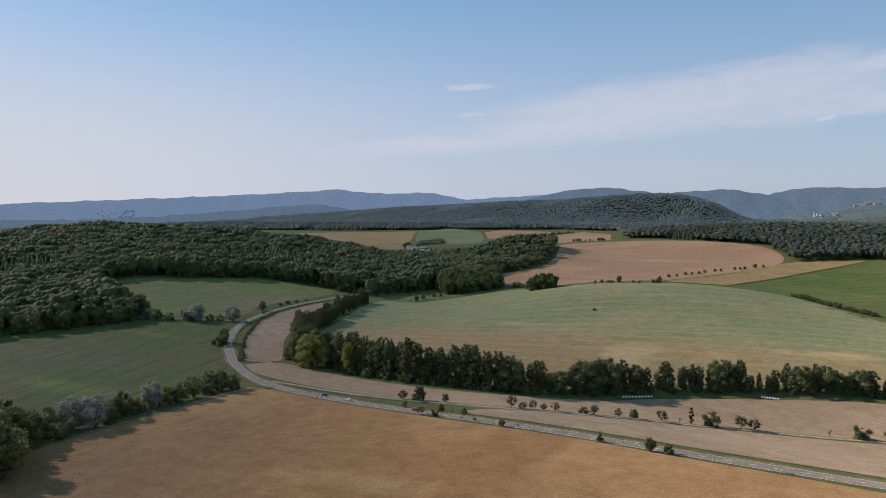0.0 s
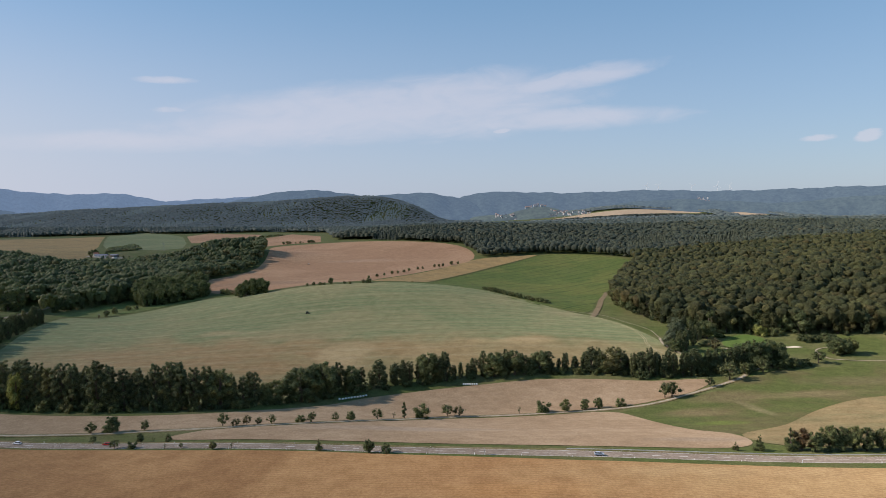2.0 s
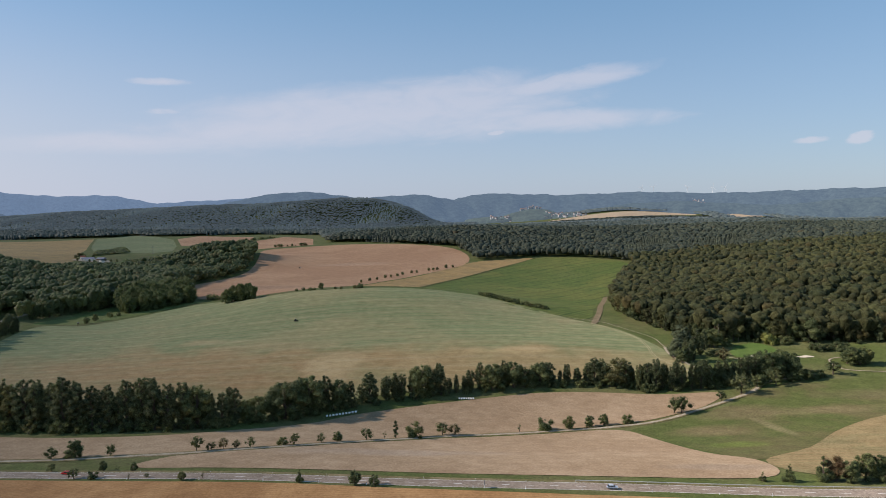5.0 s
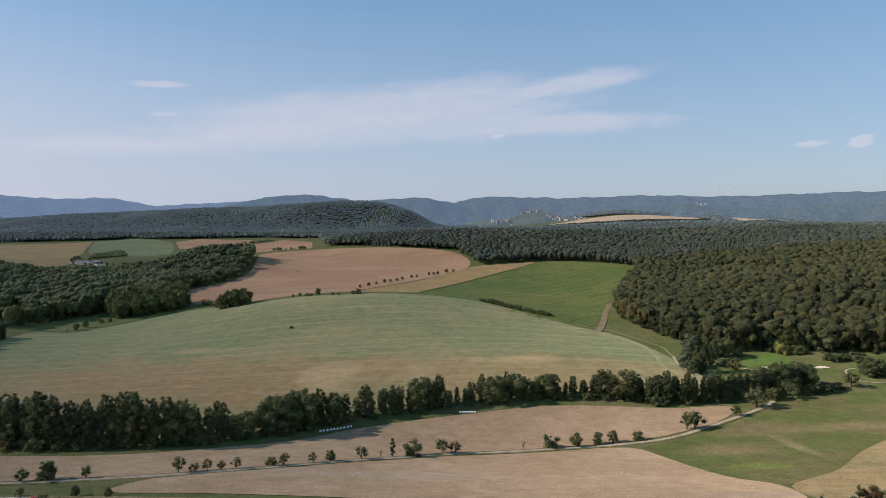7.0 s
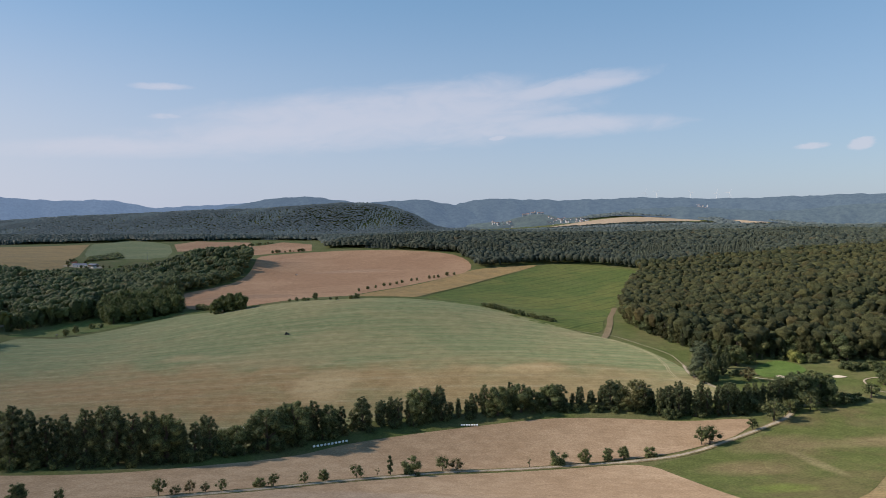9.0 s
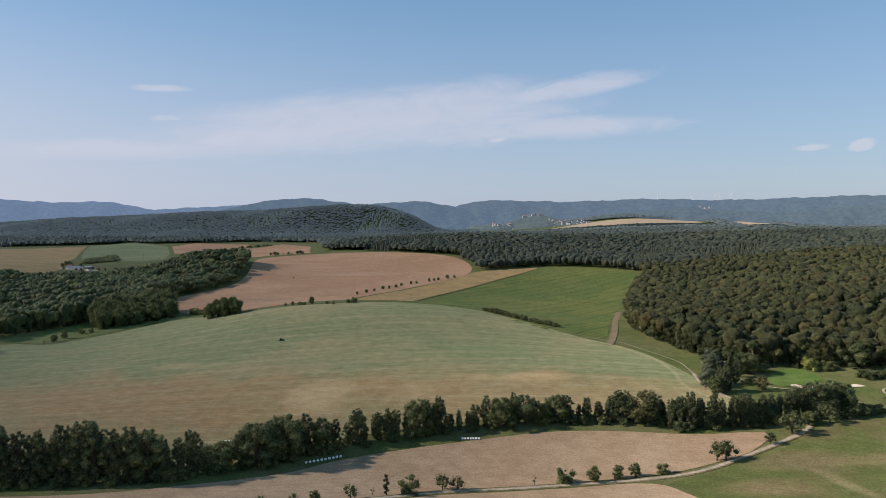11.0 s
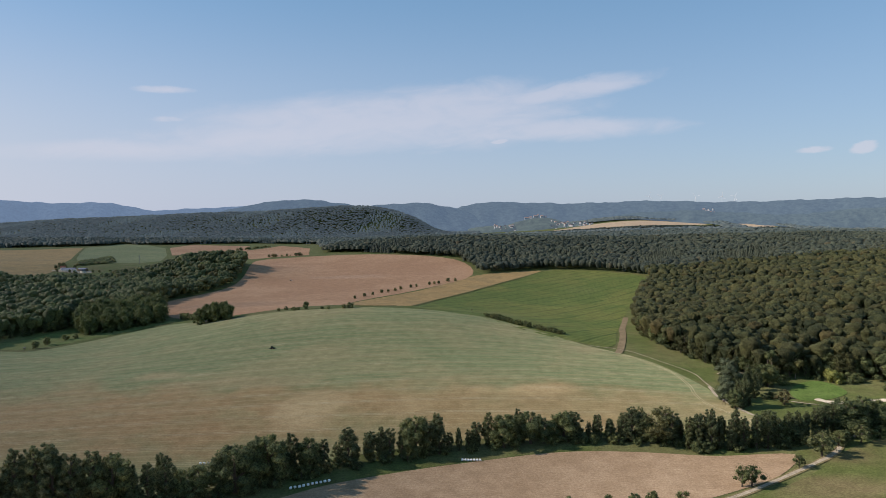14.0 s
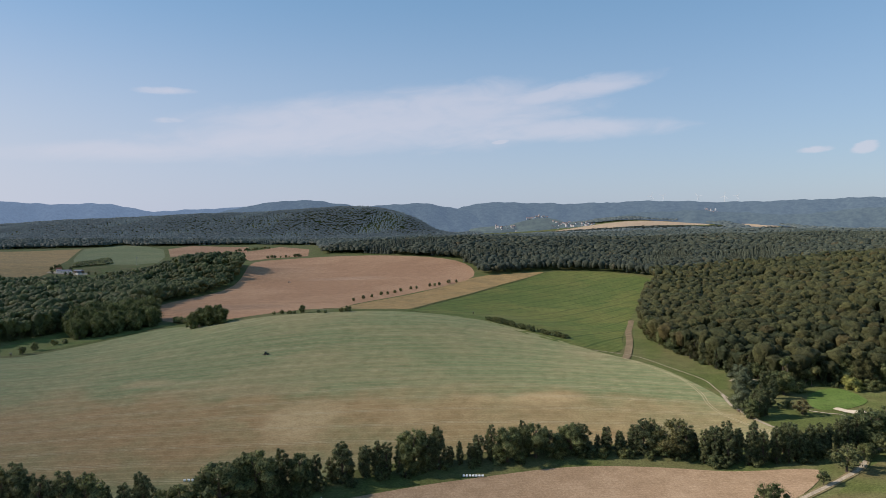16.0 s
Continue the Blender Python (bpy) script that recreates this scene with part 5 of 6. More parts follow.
def far_hill(name, radius, depth, profile, material, seed):
    """A long wooded hill far off: profile gives (degrees from +y, height of the top)."""
    rng = np.random.default_rng(seed)
    degs = np.arange(profile[0][0], profile[-1][0] + 0.01, 0.25)
    pa, pz_ = [p[0] for p in profile], [p[1] for p in profile]
    top = np.interp(degs, pa, pz_)
    ker = np.hanning(9)
    ker /= ker.sum()
    top = np.convolve(np.pad(top, 4, mode="edge"), ker, "valid")
    rows_ = np.linspace(0, 1, 14)
    v, f = [], []
    ph = rng.uniform(0, 6, 6)
    for k, q in enumerate(rows_):
        prof = 0.5 - 0.5 * math.cos(math.pi * min(1.0, q * 1.35)) if q < 0.75 else 1 - (q - 0.75) * 0.8
        for d, tz in zip(degs, top):
            wob = 40 * math.sin(d * 0.9 + ph[0] + q * 3) + 25 * math.sin(d * 2.3 + ph[1] - q * 5)
            r = radius - depth * (1 - q) + wob * (1 - q)
            a = radians(d)
            z = -20 + (tz + 20) * prof + (6 * math.sin(d * 4.1 + ph[2] + q * 9) + 8 * math.sin(d * 1.7 + ph[3] + q * 6)) * (1 - q) + rng.normal(0, 1.1)
            v.append((r * math.sin(a), r * math.cos(a), z))
    n = len(degs)
    for k in range(len(rows_) - 1):
        f += [(k * n + j, k * n + j + 1, (k + 1) * n + j + 1, (k + 1) * n + j) for j in range(n - 1)]
    ob = mesh_object(name, np.array(v), f, material, smooth=True)
    return tagged(ob, "distant wooded hills in blue haze", "hills", kind="structure")


# last colour of each: haze added as emission, bluest on the farthest hills
M_HILL_BLUE = hill_mat("far hills in emitted blue haze", (0.035, 0.045, 0.055), 1.0, (0.110, 0.157, 0.244))
M_HILL_MID = hill_mat("far green hills in emitted haze", (0.030, 0.040, 0.036), 1.0, (0.076, 0.108, 0.164))
M_HILL_FOLD = hill_mat("nearer green hill fold in emitted haze", (0.034, 0.044, 0.036), 1.0, (0.066, 0.094, 0.138))
M_HILL_NEAR = hill_mat("wooded castle hill in emitted haze", (0.045, 0.058, 0.042), 1.0, (0.062, 0.080, 0.102))
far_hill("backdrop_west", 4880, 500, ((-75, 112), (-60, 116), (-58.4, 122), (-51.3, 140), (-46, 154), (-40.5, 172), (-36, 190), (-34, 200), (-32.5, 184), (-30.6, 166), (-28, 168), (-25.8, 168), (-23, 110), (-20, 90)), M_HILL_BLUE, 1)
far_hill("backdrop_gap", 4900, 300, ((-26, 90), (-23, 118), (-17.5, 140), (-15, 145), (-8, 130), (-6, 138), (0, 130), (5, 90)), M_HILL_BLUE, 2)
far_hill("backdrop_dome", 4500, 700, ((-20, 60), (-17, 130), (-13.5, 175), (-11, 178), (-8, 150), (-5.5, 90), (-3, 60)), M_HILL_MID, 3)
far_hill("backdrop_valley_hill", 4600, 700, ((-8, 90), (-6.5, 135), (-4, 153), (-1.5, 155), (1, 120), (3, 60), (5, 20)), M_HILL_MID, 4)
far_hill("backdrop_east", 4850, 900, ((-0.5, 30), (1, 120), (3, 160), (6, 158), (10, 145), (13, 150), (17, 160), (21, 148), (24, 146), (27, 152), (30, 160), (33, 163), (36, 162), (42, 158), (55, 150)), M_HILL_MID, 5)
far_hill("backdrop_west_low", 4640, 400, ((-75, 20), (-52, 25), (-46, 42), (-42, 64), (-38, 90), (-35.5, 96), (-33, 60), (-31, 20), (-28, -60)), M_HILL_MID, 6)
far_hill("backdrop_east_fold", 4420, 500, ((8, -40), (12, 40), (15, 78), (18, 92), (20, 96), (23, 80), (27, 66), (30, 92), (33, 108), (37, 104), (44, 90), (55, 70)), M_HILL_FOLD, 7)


# ---- things on the land ----
def box(bm, x0, x1, y0, y1, z0, z1, taper=0.0):
    vs = []
    for z, k in ((z0, 0.0), (z1, taper)):
        for x, y in ((x0 + k, y0 + k), (x1 - k, y0 + k), (x1 - k, y1 - k), (x0 + k, y1 - k)):
            vs.append(bm.verts.new((x, y, z)))
    for f in ((3, 2, 1, 0), (4, 5, 6, 7), (0, 1, 5, 4), (1, 2, 6, 5), (2, 3, 7, 6), (3, 0, 4, 7)):
        bm.faces.new([vs[i] for i in f])
    return vs


def solid(*boxes):
    bm = bmesh.new()
    for b in boxes:
        box(bm, *b)
    return bm


def prism(profile, x0, x1):
    """A profile in y, z drawn out along x."""
    bm = bmesh.new()
    a = [bm.verts.new((x0, y, z)) for y, z in profile]
    b = [bm.verts.new((x1, y, z)) for y, z in profile]
    n = len(profile)
    bm.faces.new(a[::-1])
    bm.faces.new(b)
    for i in range(n):
        bm.faces.new((a[i], a[(i + 1) % n], b[(i + 1) % n], b[i]))
    bmesh.ops.recalc_face_normals(bm, faces=bm.faces[:])
    return bm


def cyl(radius, depth, m, seg=14, r2=None):
    bm = bmesh.new()
    bmesh.ops.create_cone(bm, cap_ends=True, segments=seg, radius1=radius, radius2=radius if r2 is None else r2, depth=depth, matrix=m)
    return bm


def spot(x, y, turn=0.0, lift=0.0):
    """A pose on the ground at a place of the plan."""
    return pose(x * PLAN, y * PLAN, float(land(x * PLAN, y * PLAN)) + lift, 0, 0, turn)


M_GLASS_DARK = plain("dark car glass", (0.02, 0.025, 0.03), 0.08)
M_TYRE = plain("black rubber", (0.02, 0.02, 0.02), 0.85)
M_RIM = plain("grey alloy", (0.5, 0.5, 0.52), 0.35, 0.8)
M_LAMP_RED = plain("red lamp glass", (0.4, 0.02, 0.02), 0.2)
M_LAMP_CLEAR = plain("clear lamp glass", (0.75, 0.76, 0.78), 0.15)
M_STEEL = plain("galvanised steel", (0.62, 0.62, 0.60), 0.55, 0.1)
M_POSTWHITE = plain("white plastic", (0.80, 0.80, 0.78), 0.5)
M_BLACK = plain("black plastic", (0.03, 0.03, 0.03), 0.6)
M_FILM = plain("white silage film", (0.82, 0.83, 0.82), 0.35, grain=0.06)
M_WOOD = plain("weathered wood", (0.14, 0.10, 0.065), 0.9, grain=0.3)
M_TILE = plain("red brown roof tiles", (0.26, 0.10, 0.06), 0.85, grain=0.25, scale=0.6)
M_SLATE = plain("dark grey roof", (0.10, 0.10, 0.11), 0.8, grain=0.2, scale=0.6)
M_PLASTER = plain("pale plaster", (0.72, 0.69, 0.62), 0.9, grain=0.08, scale=0.5)
M_ROOFBLUE = plain("blue grey sheet roof", (0.20, 0.20, 0.25), 0.6, grain=0.15, scale=0.4)


def car(x, y, turn, paint, label, van=False):
    top = new("van" if van else "car")
    L, W, H = (5.4, 2.0, 2.3) if van else (4.3, 1.8, 1.45)
    hl = L / 2
    body = prism([(-hl, 0.35), (-hl, 0.75), (-hl + 0.9 if not van else -hl + 0.3, 0.92), (hl - 0.5, 0.95), (hl, 0.85), (hl, 0.35)], -W / 2, W / 2)
    bmesh.ops.bevel(body, geom=body.edges[:], offset=0.08, segments=2, affect="EDGES")
    b = part("body", body, paint, top)
    part("cabin", prism([(-hl + (1.1 if not van else 0.4), 0.88), (-hl + (1.75 if not van else 1.1), H - 0.1), (-hl + (1.8 if not van else 1.2), H), (hl - (0.9 if not van else 0.15), H), (hl - (0.3 if not van else 0.05), 0.9)],
                        -W / 2 + 0.16, W / 2 - 0.16), M_GLASS_DARK, top, "dark window glass")
    part("roof", solid((-W / 2 + 0.14, W / 2 - 0.14, -hl + (1.7 if not van else 1.1), hl - (0.8 if not van else 0.1), H - 0.02, H + 0.04)), paint, top)
    for sx in (-1, 1):
        for yy in (-hl + 0.8, hl - 0.8):
            wheel = part("wheel", cyl(0.32, 0.2, Matrix.Translation((sx * (W / 2 - 0.08), yy, 0.32)) @ Matrix.Rotation(math.pi / 2, 4, "Y")), M_TYRE, top, "black tyre")
            part("rim", cyl(0.2, 0.21, Matrix.Translation((sx * (W / 2 - 0.075), yy, 0.32)) @ Matrix.Rotation(math.pi / 2, 4, "Y"), 10), M_RIM, wheel)
        part("headlight", solid((sx * 0.62 - 0.18, sx * 0.62 + 0.18, -hl - 0.02, -hl + 0.1, 0.62, 0.78)), M_LAMP_CLEAR, b)
        part("tail_light", solid((sx * 0.66 - 0.14, sx * 0.66 + 0.14, hl - 0.08, hl + 0.02, 0.66, 0.86)), M_LAMP_RED, b)
    top.matrix_world = spot(x / PLAN, y / PLAN, turn, 0.38)
    return tagged(top, label, "van" if van else "car")


PAINTS = {n: plain(n + " car paint", c, 0.25, 0.0, 0.03) for n, c in (("white", (0.8, 0.8, 0.8)), ("blue", (0.03, 0.10, 0.38)), ("silver", (0.42, 0.45, 0.50)), ("red", (0.45, 0.03, 0.03)), ("black", (0.02, 0.02, 0.022)))}
road_seg = np.array(smooth_loop(ROAD, 24, closed=False)) * PLAN


def on_road(x, y, lane):
    """Place and heading on the road next to (x, y); lane -1 or 1 is the side."""
    i = int(np.argmin(((road_seg - (x * PLAN, y * PLAN)) ** 2).sum(1)))
    i = min(max(i, 1), len(road_seg) - 2)
    d = road_seg[i + 1] - road_seg[i - 1]
    d /= np.linalg.norm(d)
    p = road_seg[i] + np.array((d[1], -d[0])) * 1.7 * lane
    return float(p[0]), float(p[1]), math.degrees(math.atan2(d[1], d[0])) + (90 if lane > 0 else -90)


for x, y, lane, paint, label in ((50, 201, 1, "silver", "silver hatchback driving on the country road"), (-191, 246, -1, "blue", "blue hatchback driving on the country road"),
                                 (-174, 243, -1, "white", "white hatchback driving on the country road"), (-132, 235, -1, "red", "red hatchback driving on the country road"),
                                 (-343, 347, -1, "white", "white car driving round the road bend"), (-391, 438, 1, "black", "dark car driving round the road bend"),
                                 (-379, 402, -1, "black", "dark car driving round the road bend")):
    cx, cy, ct = on_road(x, y, lane)
    car(cx, cy, ct, PAINTS[paint], label)


def delineator(x, y):
    top = new("road_post")
    part("post", cyl(0.10, 1.05, pose(0, 0, 0.52), 8, 0.08), M_POSTWHITE, top)
    part("band", cyl(0.105, 0.22, pose(0, 0, 0.85), 8), M_BLACK, top, "black reflector band")
    top.matrix_world = spot(x / PLAN, y / PLAN, 0, 0.2)
    return tagged(top, "white plastic road marker post with black band", "road post", "road marker posts")


for i in range(30, len(road_seg) - 40, 13):
    d = road_seg[i + 1] - road_seg[i - 1]
    d /= np.linalg.norm(d)
    for side in (-4.6, 4.6):
        if road_seg[i][1] < 560:
            delineator(float(road_seg[i][0] + d[1] * side), float(road_seg[i][1] - d[0] * side))

# guard rail along the outer side of the road
gr = new("guard_rail")
seg = [i for i in range(len(road_seg)) if 50 < road_seg[i][0] < 430]
gverts, gfaces = [], []
for i in seg[::4]:
    d = road_seg[i + 1] - road_seg[i - 1] if i + 1 < len(road_seg) else road_seg[i] - road_seg[i - 1]
    d /= np.linalg.norm(d)
    x, y = road_seg[i] - np.array((d[1], -d[0])) * 4.4
    z = float(land(*road_seg[i])) + 0.35
    for dy, dz in ((0, 0.45), (-0.07, 0.53), (0, 0.60), (-0.07, 0.68), (0, 0.76), (0.06, 0.6)):
        gverts.append((x, y + dy, z + dz))
for k in range(len(seg[::4]) - 1):
    gfaces += [(k * 6 + j, k * 6 + (j + 1) % 6, k * 6 + 6 + (j + 1) % 6, k * 6 + 6 + j) for j in range(6)]
mesh_object("rail", gverts, gfaces, M_STEEL, gr)
for i in seg[::6]:
    d = road_seg[i] - road_seg[i - 1]
    d /= np.linalg.norm(d)
    x, y = road_seg[i] - np.array((d[1], -d[0])) * 4.4
    p = part("rail_post", solid((x - 0.05, x + 0.05, y + 0.02, y + 0.12, float(land(x, y)) - 0.2, float(land(*road_seg[i])) + 0.95)), M_STEEL, gr)
tagged(gr, "long galvanised steel guard rail beside the road", "guard rail")

# road sign seen from behind
sg = new("road_sign")
part("pole", cyl(0.05, 3.0, pose(-0.6, 0, 1.5), 8), M_STEEL, sg)
part("pole", cyl(0.05, 3.0, pose(0.6, 0, 1.5), 8), M_STEEL, sg)
part("panel", solid((-0.85, 0.85, -0.04, 0.0, 1.2, 2.9)), M_SLATE, sg, "dark back of the sign panel")
sg.matrix_world = spot(11.6, 201.6, 80, 0.2)
tagged(sg, "road sign on two steel poles beside the road", "road sign")


# wrapped bales
def bale(x, y, turn):
    bm = bmesh.new()
    bmesh.ops.create_cone(bm, cap_ends=True, segments=18, radius1=0.66, radius2=0.66, depth=1.25, matrix=pose(0, 0, 0.64, 90, 0, 0))
    bmesh.ops.bevel(bm, geom=[e for e in bm.edges if e.calc_face_angle(0) > 1.0], offset=0.12, segments=2, affect="EDGES")
    me = bpy.data.meshes.new("bale")
    bm.to_mesh(me)
    bm.free()
    me.materials.append(M_FILM)
    ob = new("bale", me)
    ob.matrix_world = spot(x, y, turn, 0.2)
    return tagged(ob, "round bale wrapped in white film", "bale", "wrapped bales")


# the third row stands in for white parked vehicles behind the hedge
for a, b, n in (((8.6, 373.2), (16.4, 373.0), 7), ((-60.0, 341.5), (-46.5, 351.0), 10), ((-103, 362), (-97, 363.5), 5)):
    for i in range(n):
        k = i / (n - 1)
        bale(a[0] + (b[0] - a[0]) * k, a[1] + (b[1] - a[1]) * k, math.degrees(math.atan2(b[1] - a[1], b[0] - a[0])) + 90)


# raised hides for hunters
def hide(x, y, turn, s=1.0, enclosed=True):
    top = new("hunting_stand")
    for sx in (-0.6, 0.6):
        for sy in (-0.6, 0.6):
            part("leg", tube_bm([(sx * 1.4, sy * 1.4, 0), (sx, sy, 2.6)], 0.07), M_WOOD, top)
    part("cabin", solid((-0.75, 0.75, -0.75, 0.75, 2.6, 3.5), (-0.75, -0.6, -0.75, 0.75, 3.5, 4.3), (0.6, 0.75, -0.75, 0.75, 3.5, 4.3)), M_WOOD, top)
    part("roof", prism([(-1.0, 4.3), (1.0, 4.5), (1.0, 4.58), (-1.0, 4.38)], -0.95, 0.95), M_SLATE, top)
    part("ladder", solid((-0.3, -0.24, -1.5, -1.42, 0, 2.6), (0.24, 0.3, -1.5, -1.42, 0, 2.6), (-0.3, 0.3, -1.48, -1.44, 0.6, 0.66), (-0.3, 0.3, -1.48, -1.44, 1.2, 1.26), (-0.3, 0.3, -1.48, -1.44, 1.8, 1.86)), M_WOOD, top)
    top.matrix_world = spot(x, y, turn, 0.2) @ Matrix.Scale(s, 4)
    return tagged(top, "dark wooden hunting stand on four legs", "hunting stand")


def tube_bm(points, r):
    v, f = tube(points, [r] * len(points), 6)
    bm = bmesh.new()
    vs = [bm.verts.new(q) for q in v]
    for t in f:
        bm.faces.new([vs[i] for i in t])
    return bm


hide(-324, 594, 20)
hide(-205, 655, -10, 0.9)
hide(150, 436, 40, 0.8)
hide(26, 690, 0, 0.8)


def tractor(x, y, turn, paint, label):
    top = new("tractor")
    part("bonnet", prism([(-2.0, 0.8), (-2.0, 1.5), (-1.8, 1.65), (0.1, 1.75), (0.1, 0.8)], -0.45, 0.45), paint, top)
    part("cab", solid((-0.75, 0.75, 0.1, 1.6, 1.1, 2.7, 0.08)), M_GLASS_DARK, top)
    part("roof", solid((-0.8, 0.8, 0.05, 1.65, 2.7, 2.85)), paint, top)
    for sx in (-1, 1):
        for yy, r in ((1.0, 0.9), (-1.4, 0.6)):
            part("wheel", cyl(r, 0.45, Matrix.Translation((sx * 0.85, yy, r)) @ Matrix.Rotation(math.pi / 2, 4, "Y"), 18), M_TYRE, top)
    part("harrow", solid((-2.4, 2.4, 2.2, 2.5, 0.5, 0.7), (-2.4, 2.4, 2.9, 3.1, 0.25, 0.6), (-0.1, 0.1, 1.6, 3.0, 0.5, 0.65)), M_BLACK, top)
    top.matrix_world = spot(x, y, turn, 0.22)
    return tagged(top, label, "tractor")


tractor(-121, 552, 80, plain("dark green tractor paint", (0.03, 0.06, 0.03), 0.5), "dark tractor with harrow working on the hill field")
tractor(-238, 1118, 100, plain("pale tractor paint", (0.75, 0.74, 0.70), 0.5), "pale tractor with harrow on the dry field")


# ---- houses ----
def house(name, x, y, w, d, h, roof_h, turn, wall_m, roof_m, label, rows=2, cols=4, group=""):
    top = new(name)
    wall = part("wall", solid((-w / 2, w / 2, -d / 2, d / 2, -1.5, h)), wall_m, top)
    part("roof", prism([(-d / 2 - 0.4, h - 0.1), (0, h + roof_h), (d / 2 + 0.4, h - 0.1), (0, h - 0.05)], -w / 2 - 0.3, w / 2 + 0.3), roof_m, top)
    for i in range(cols):
        for j in range(rows):
            x0 = -w / 2 + w * (i + 0.5) / cols
            z0 = h * (j + 0.32) / rows
            part("window", solid((x0 - 0.5, x0 + 0.5, -d / 2 - 0.03, -d / 2 + 0.1, z0, z0 + 1.2)), M_GLASS_DARK, top)
    top.matrix_world = spot(x, y, turn)
    return tagged(top, label, "house", group)


house("farm_barn", -688, 1300, 30, 13, 5, 3.5, 10, M_PLASTER, M_ROOFBLUE, "long farm barn with blue grey sheet roof")
house("farm_barn", -672, 1318, 22, 11, 5, 3, -15, M_WOOD, M_ROOFBLUE, "wooden farm barn with sheet roof")
house("farmhouse", -705, 1312, 12, 9, 6, 4, 30, M_PLASTER, M_TILE, "pale farmhouse with red tiled roof")
house("farmhouse", -660, 1296, 10, 8, 5, 4, 70, M_PLASTER, M_SLATE, "pale farmhouse with dark roof")
house("field_hut", -452, 361, 5, 4, 2.6, 1.2, 60, M_WOOD, M_SLATE, "small wooden hut beside the hedge", 1, 1)


# ---- far villages, castle, wind turbines, masts ----
def on_hill(radius, deg):
    return radius * math.sin(radians(deg)), radius * math.cos(radians(deg))


def far_house(x, y, z, w, d, h, turn, wall_m, roof_m, label, group, name="village_house"):
    top = new(name)
    part("wall", solid((-w / 2, w / 2, -d / 2, d / 2, -6, h)), wall_m, top)
    part("roof", prism([(-d / 2 - 0.4, h - 0.1), (0, h + d * 0.42), (d / 2 + 0.4, h - 0.1), (0, h - 0.05)], -w / 2 - 0.3, w / 2 + 0.3), roof_m, top)
    top.matrix_world = pose(x, y, z, 0, 0, turn)
    return tagged(top, label, "house", group)


def castle_hill(deg, tall, radius, spread, name, label):
    v, f = [], []
    n, m = 26, 8
    cx, cy = on_hill(radius, deg)
    for k in range(m + 1):
        for j in range(n):
            a = 2 * math.pi * j / n
            r = spread * (k / m) * (1 + 0.14 * math.sin(3 * a + k))
            v.append((cx + r * math.cos(a), cy + r * math.sin(a) * 0.7, 8 + tall * math.exp(-2.2 * (k / m) ** 2) - 40 * (k / m) ** 3))
    for k in range(m):
        f += [(k * n + j, k * n + (j + 1) % n, (k + 1) * n + (j + 1) % n, (k + 1) * n + j) for j in range(n)]
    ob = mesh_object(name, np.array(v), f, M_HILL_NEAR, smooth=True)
    tagged(ob, label, "hills", kind="structure")
    return lambda x, y: 8 + tall * math.exp(-2.2 * (math.hypot(x - cx, (y - cy) / 0.7) / spread) ** 2) - 40 * min(1.0, math.hypot(x - cx, (y - cy) / 0.7) / spread) ** 3


hill_a = castle_hill(8.0, 50, 4050, 260, "backdrop_castle_hill", "distant wooded castle hill in emitted haze above a village")
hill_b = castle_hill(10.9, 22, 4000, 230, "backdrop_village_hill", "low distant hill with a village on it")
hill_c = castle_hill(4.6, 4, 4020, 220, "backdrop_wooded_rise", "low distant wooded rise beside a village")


def castle_z(x, y):
    return max(hill_a(x, y), hill_b(x, y), hill_c(x, y))



vr = random.Random(8)
# walls dulled and roofs paled: distance haze put into their colours
M_HAZE_WALL = plain("plaster dulled by haze", (0.54, 0.53, 0.52), 0.9, grain=0.05, scale=0.05)
M_HAZE_ROOF = plain("red roof paled by haze", (0.36, 0.24, 0.20), 0.9, grain=0.1, scale=0.05)
M_HAZE_GREY_ROOF = plain("grey roof paled by haze", (0.58, 0.58, 0.58), 0.9, grain=0.05, scale=0.05)
cx, cy = on_hill(4050, 7.7)
for dx, dy, w, d, h, turn in ((-58, -10, 26, 10, 9, 5), (-34, 5, 16, 9, 8, -8), (-8, 0, 20, 10, 10, 3), (8, 8, 9, 9, 16, 0), (30, 0, 18, 9, 9, 10), (52, 4, 12, 8, 8, 20)):
    far_house(cx + dx, cy + dy, castle_z(cx + dx, cy + dy), w, d, h, turn, M_HAZE_WALL, M_HAZE_ROOF, "pale castle wing with haze-paled red roof on its hill", "castle wings", "castle_wing")
for i in range(64):
    deg = vr.uniform(8.6, 12.2) if i < 46 else vr.uniform(4.0, 5.9)
    r = 3990 - 130 * vr.random() ** 1.5 if i < 46 else vr.uniform(3900, 3980)
    x, y = on_hill(r, deg)
    far_house(x, y, castle_z(x, y), vr.uniform(8, 13), vr.uniform(7, 9), vr.uniform(5, 8), vr.uniform(-60, 60), M_HAZE_WALL, M_HAZE_ROOF if i % 3 == 0 else M_SLATE, "small pale village house far off", "village houses")
for i in range(22):
    deg, q = vr.gauss(20.6, 0.32), vr.uniform(0.40, 0.48)
    x, y = on_hill(3950 + 900 * q, deg)
    z = -20 + 170 * (0.5 - 0.5 * math.cos(math.pi * q * 1.35))
    far_house(x, y, z, vr.uniform(6, 9), vr.uniform(5, 7), vr.uniform(3, 4.5), vr.uniform(-60, 60), M_HAZE_WALL, M_HAZE_GREY_ROOF if i % 2 else M_HAZE_ROOF, "small pale village house on a far slope", "hillside village houses")
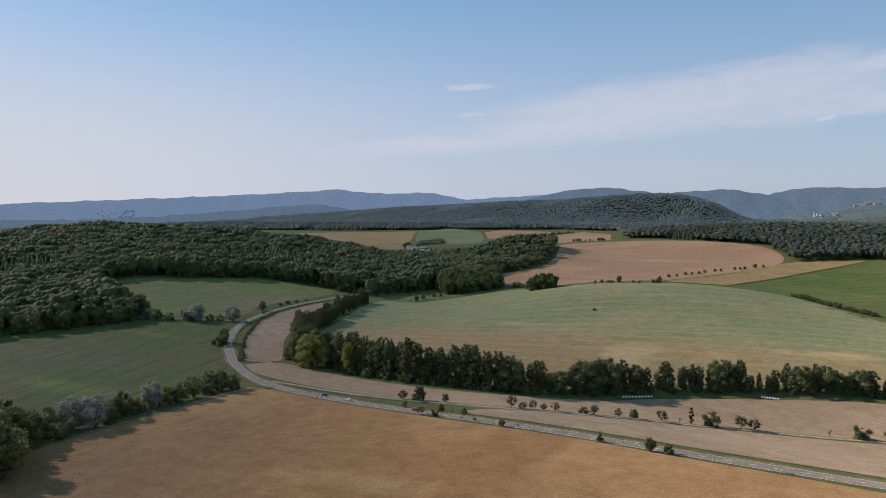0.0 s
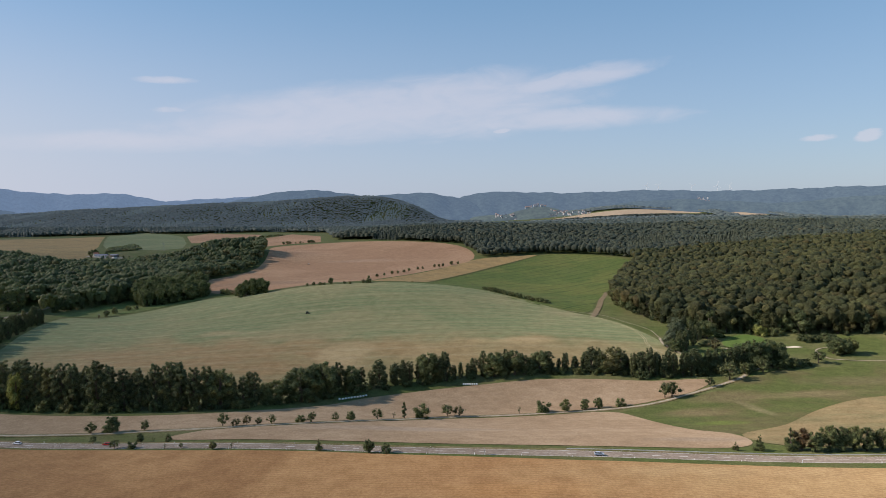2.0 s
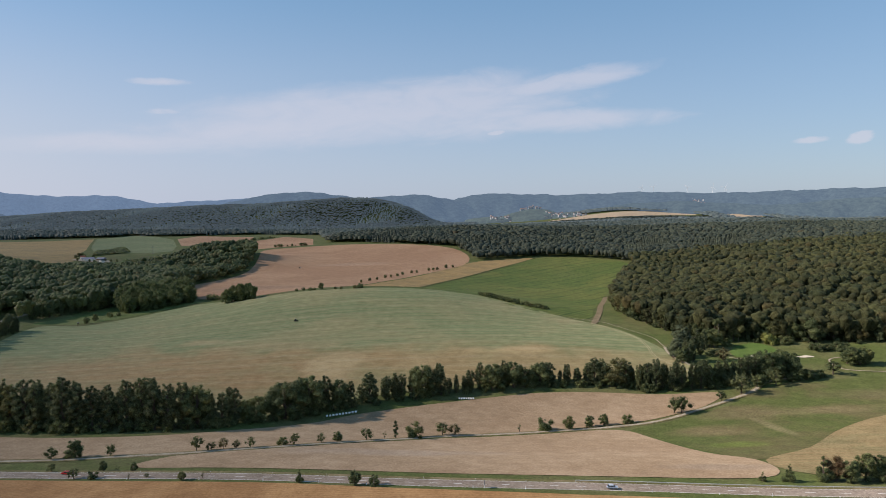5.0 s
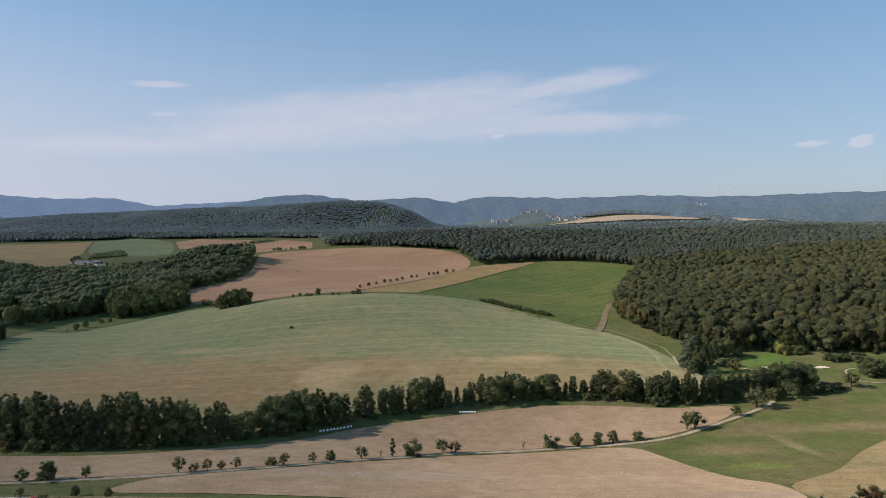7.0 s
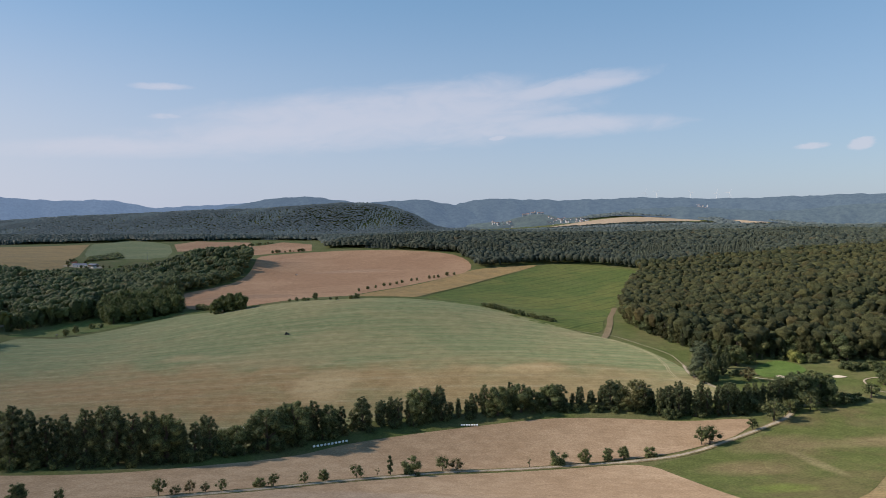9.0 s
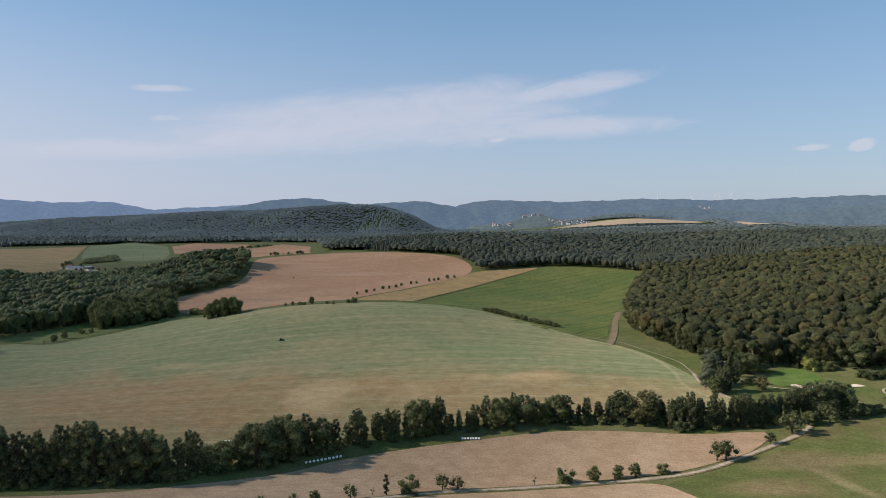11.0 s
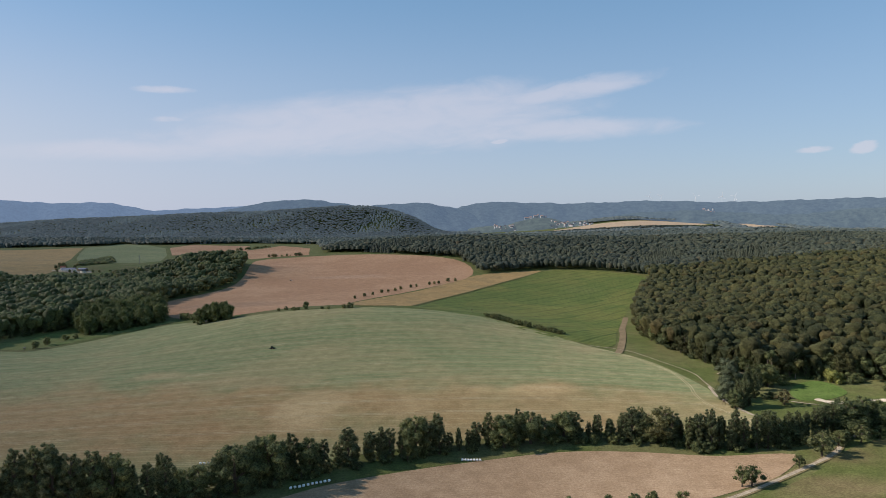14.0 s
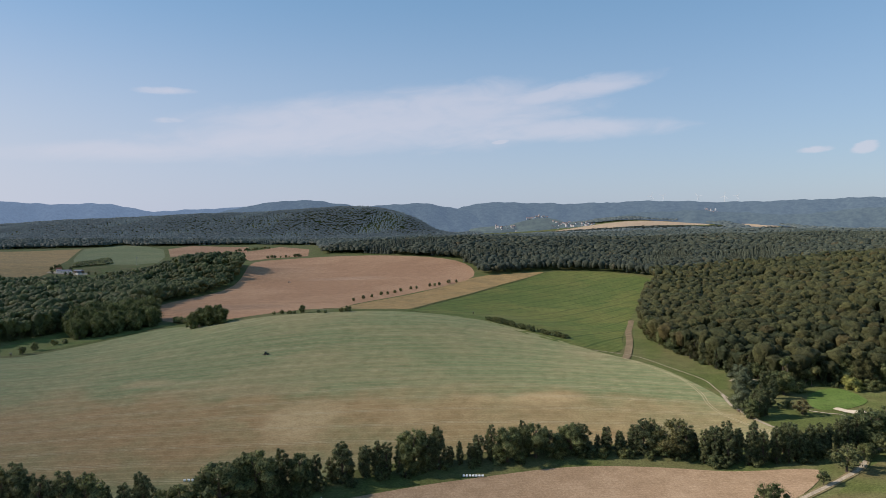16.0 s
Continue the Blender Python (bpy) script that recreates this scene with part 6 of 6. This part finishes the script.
for i in range(34):
    deg, q = vr.gauss(-50.6, 0.9), vr.uniform(0.28, 0.42)
    x, y = on_hill(4380 + 500 * q, deg)
    z = -20 + 148 * (0.5 - 0.5 * math.cos(math.pi * q * 1.35))
    far_house(x, y, z, vr.uniform(7, 11), vr.uniform(6, 8), vr.uniform(4, 6), vr.uniform(-60, 60), M_HAZE_WALL, M_HAZE_GREY_ROOF, "small pale village house in the far valley", "valley village houses")


def turbine(deg, z, turn):
    top = new("wind_turbine")
    part("tower", cyl(1.6, 62, pose(0, 0, 31), 10, 0.9), M_POSTWHITE, top)
    part("nacelle", solid((-1.5, 1.5, -3, 4, 61, 64)), M_POSTWHITE, top)
    hub = part("hub", cyl(1.4, 2, Matrix.Translation((0, -4, 62.5)) @ Matrix.Rotation(math.pi / 2, 4, "X"), 10), M_POSTWHITE, top)
    for k in range(3):
        bm = prism([(-0.25, 0.5), (0.25, 0.5), (0.15, 27), (-0.1, 27)], -0.9, 0.9)
        bmesh.ops.transform(bm, matrix=Matrix.Translation((0, -4.5, 62.5)) @ Matrix.Rotation(radians(turn + 120 * k), 4, "Y"), verts=bm.verts[:])
        part("blade", bm, M_POSTWHITE, hub)
    x, y = on_hill(4830, deg)
    top.matrix_world = pose(x, y, z, 0, 0, -deg)
    return tagged(top, "white wind turbine on a far ridge", "wind turbine", "wind turbines")


for deg, z, turn in ((16.7, 130, 20), (17.6, 130, 50), (20.2, 124, 75), (22.1, 122, 10), (23.0, 122, 35)):
    turbine(deg, z, turn)


M_MAST = plain("dull grey lattice steel", (0.20, 0.21, 0.22), 0.7)


def mast(x, y, tall):
    top = new("power_mast")
    part("shaft", cyl(0.6, tall, pose(0, 0, tall / 2), 6, 0.25), M_MAST, top)
    for z in (0.72, 0.86):
        part("crossarm", solid((-4, 4, -0.15, 0.15, tall * z, tall * z + 0.3)), M_MAST, top)
    top.matrix_world = spot(x, y, 10)
    return tagged(top, "thin grey power line mast above the woods", "mast", "masts")


for x, y, tall in ((1180, 2380, 52), (1230, 2420, 52), (250, 2150, 40), (-640, 1480, 26)):
    mast(x, y, tall)

for x, y, hgt in ((-712, 1330, 9), (-700, 1342, 8), (-722, 1318, 8), (-648, 1308, 6), (-640, 1316, 5), (-676, 1282, 6), (-664, 1276, 7), (-698, 1280, 6), (-655, 1266, 6), (-730, 1345, 9), (-735, 1365, 8)):
    tree("farm_tree", x, y, hgt, "oak", "dark green tree beside the farmstead", "farm trees")
sheet("farm_yard", [(-715, 1290), (-705, 1325), (-660, 1325), (-650, 1295), (-680, 1282)], M_TRACK, "pale gravel farm yard", "yard", lift=0.4)
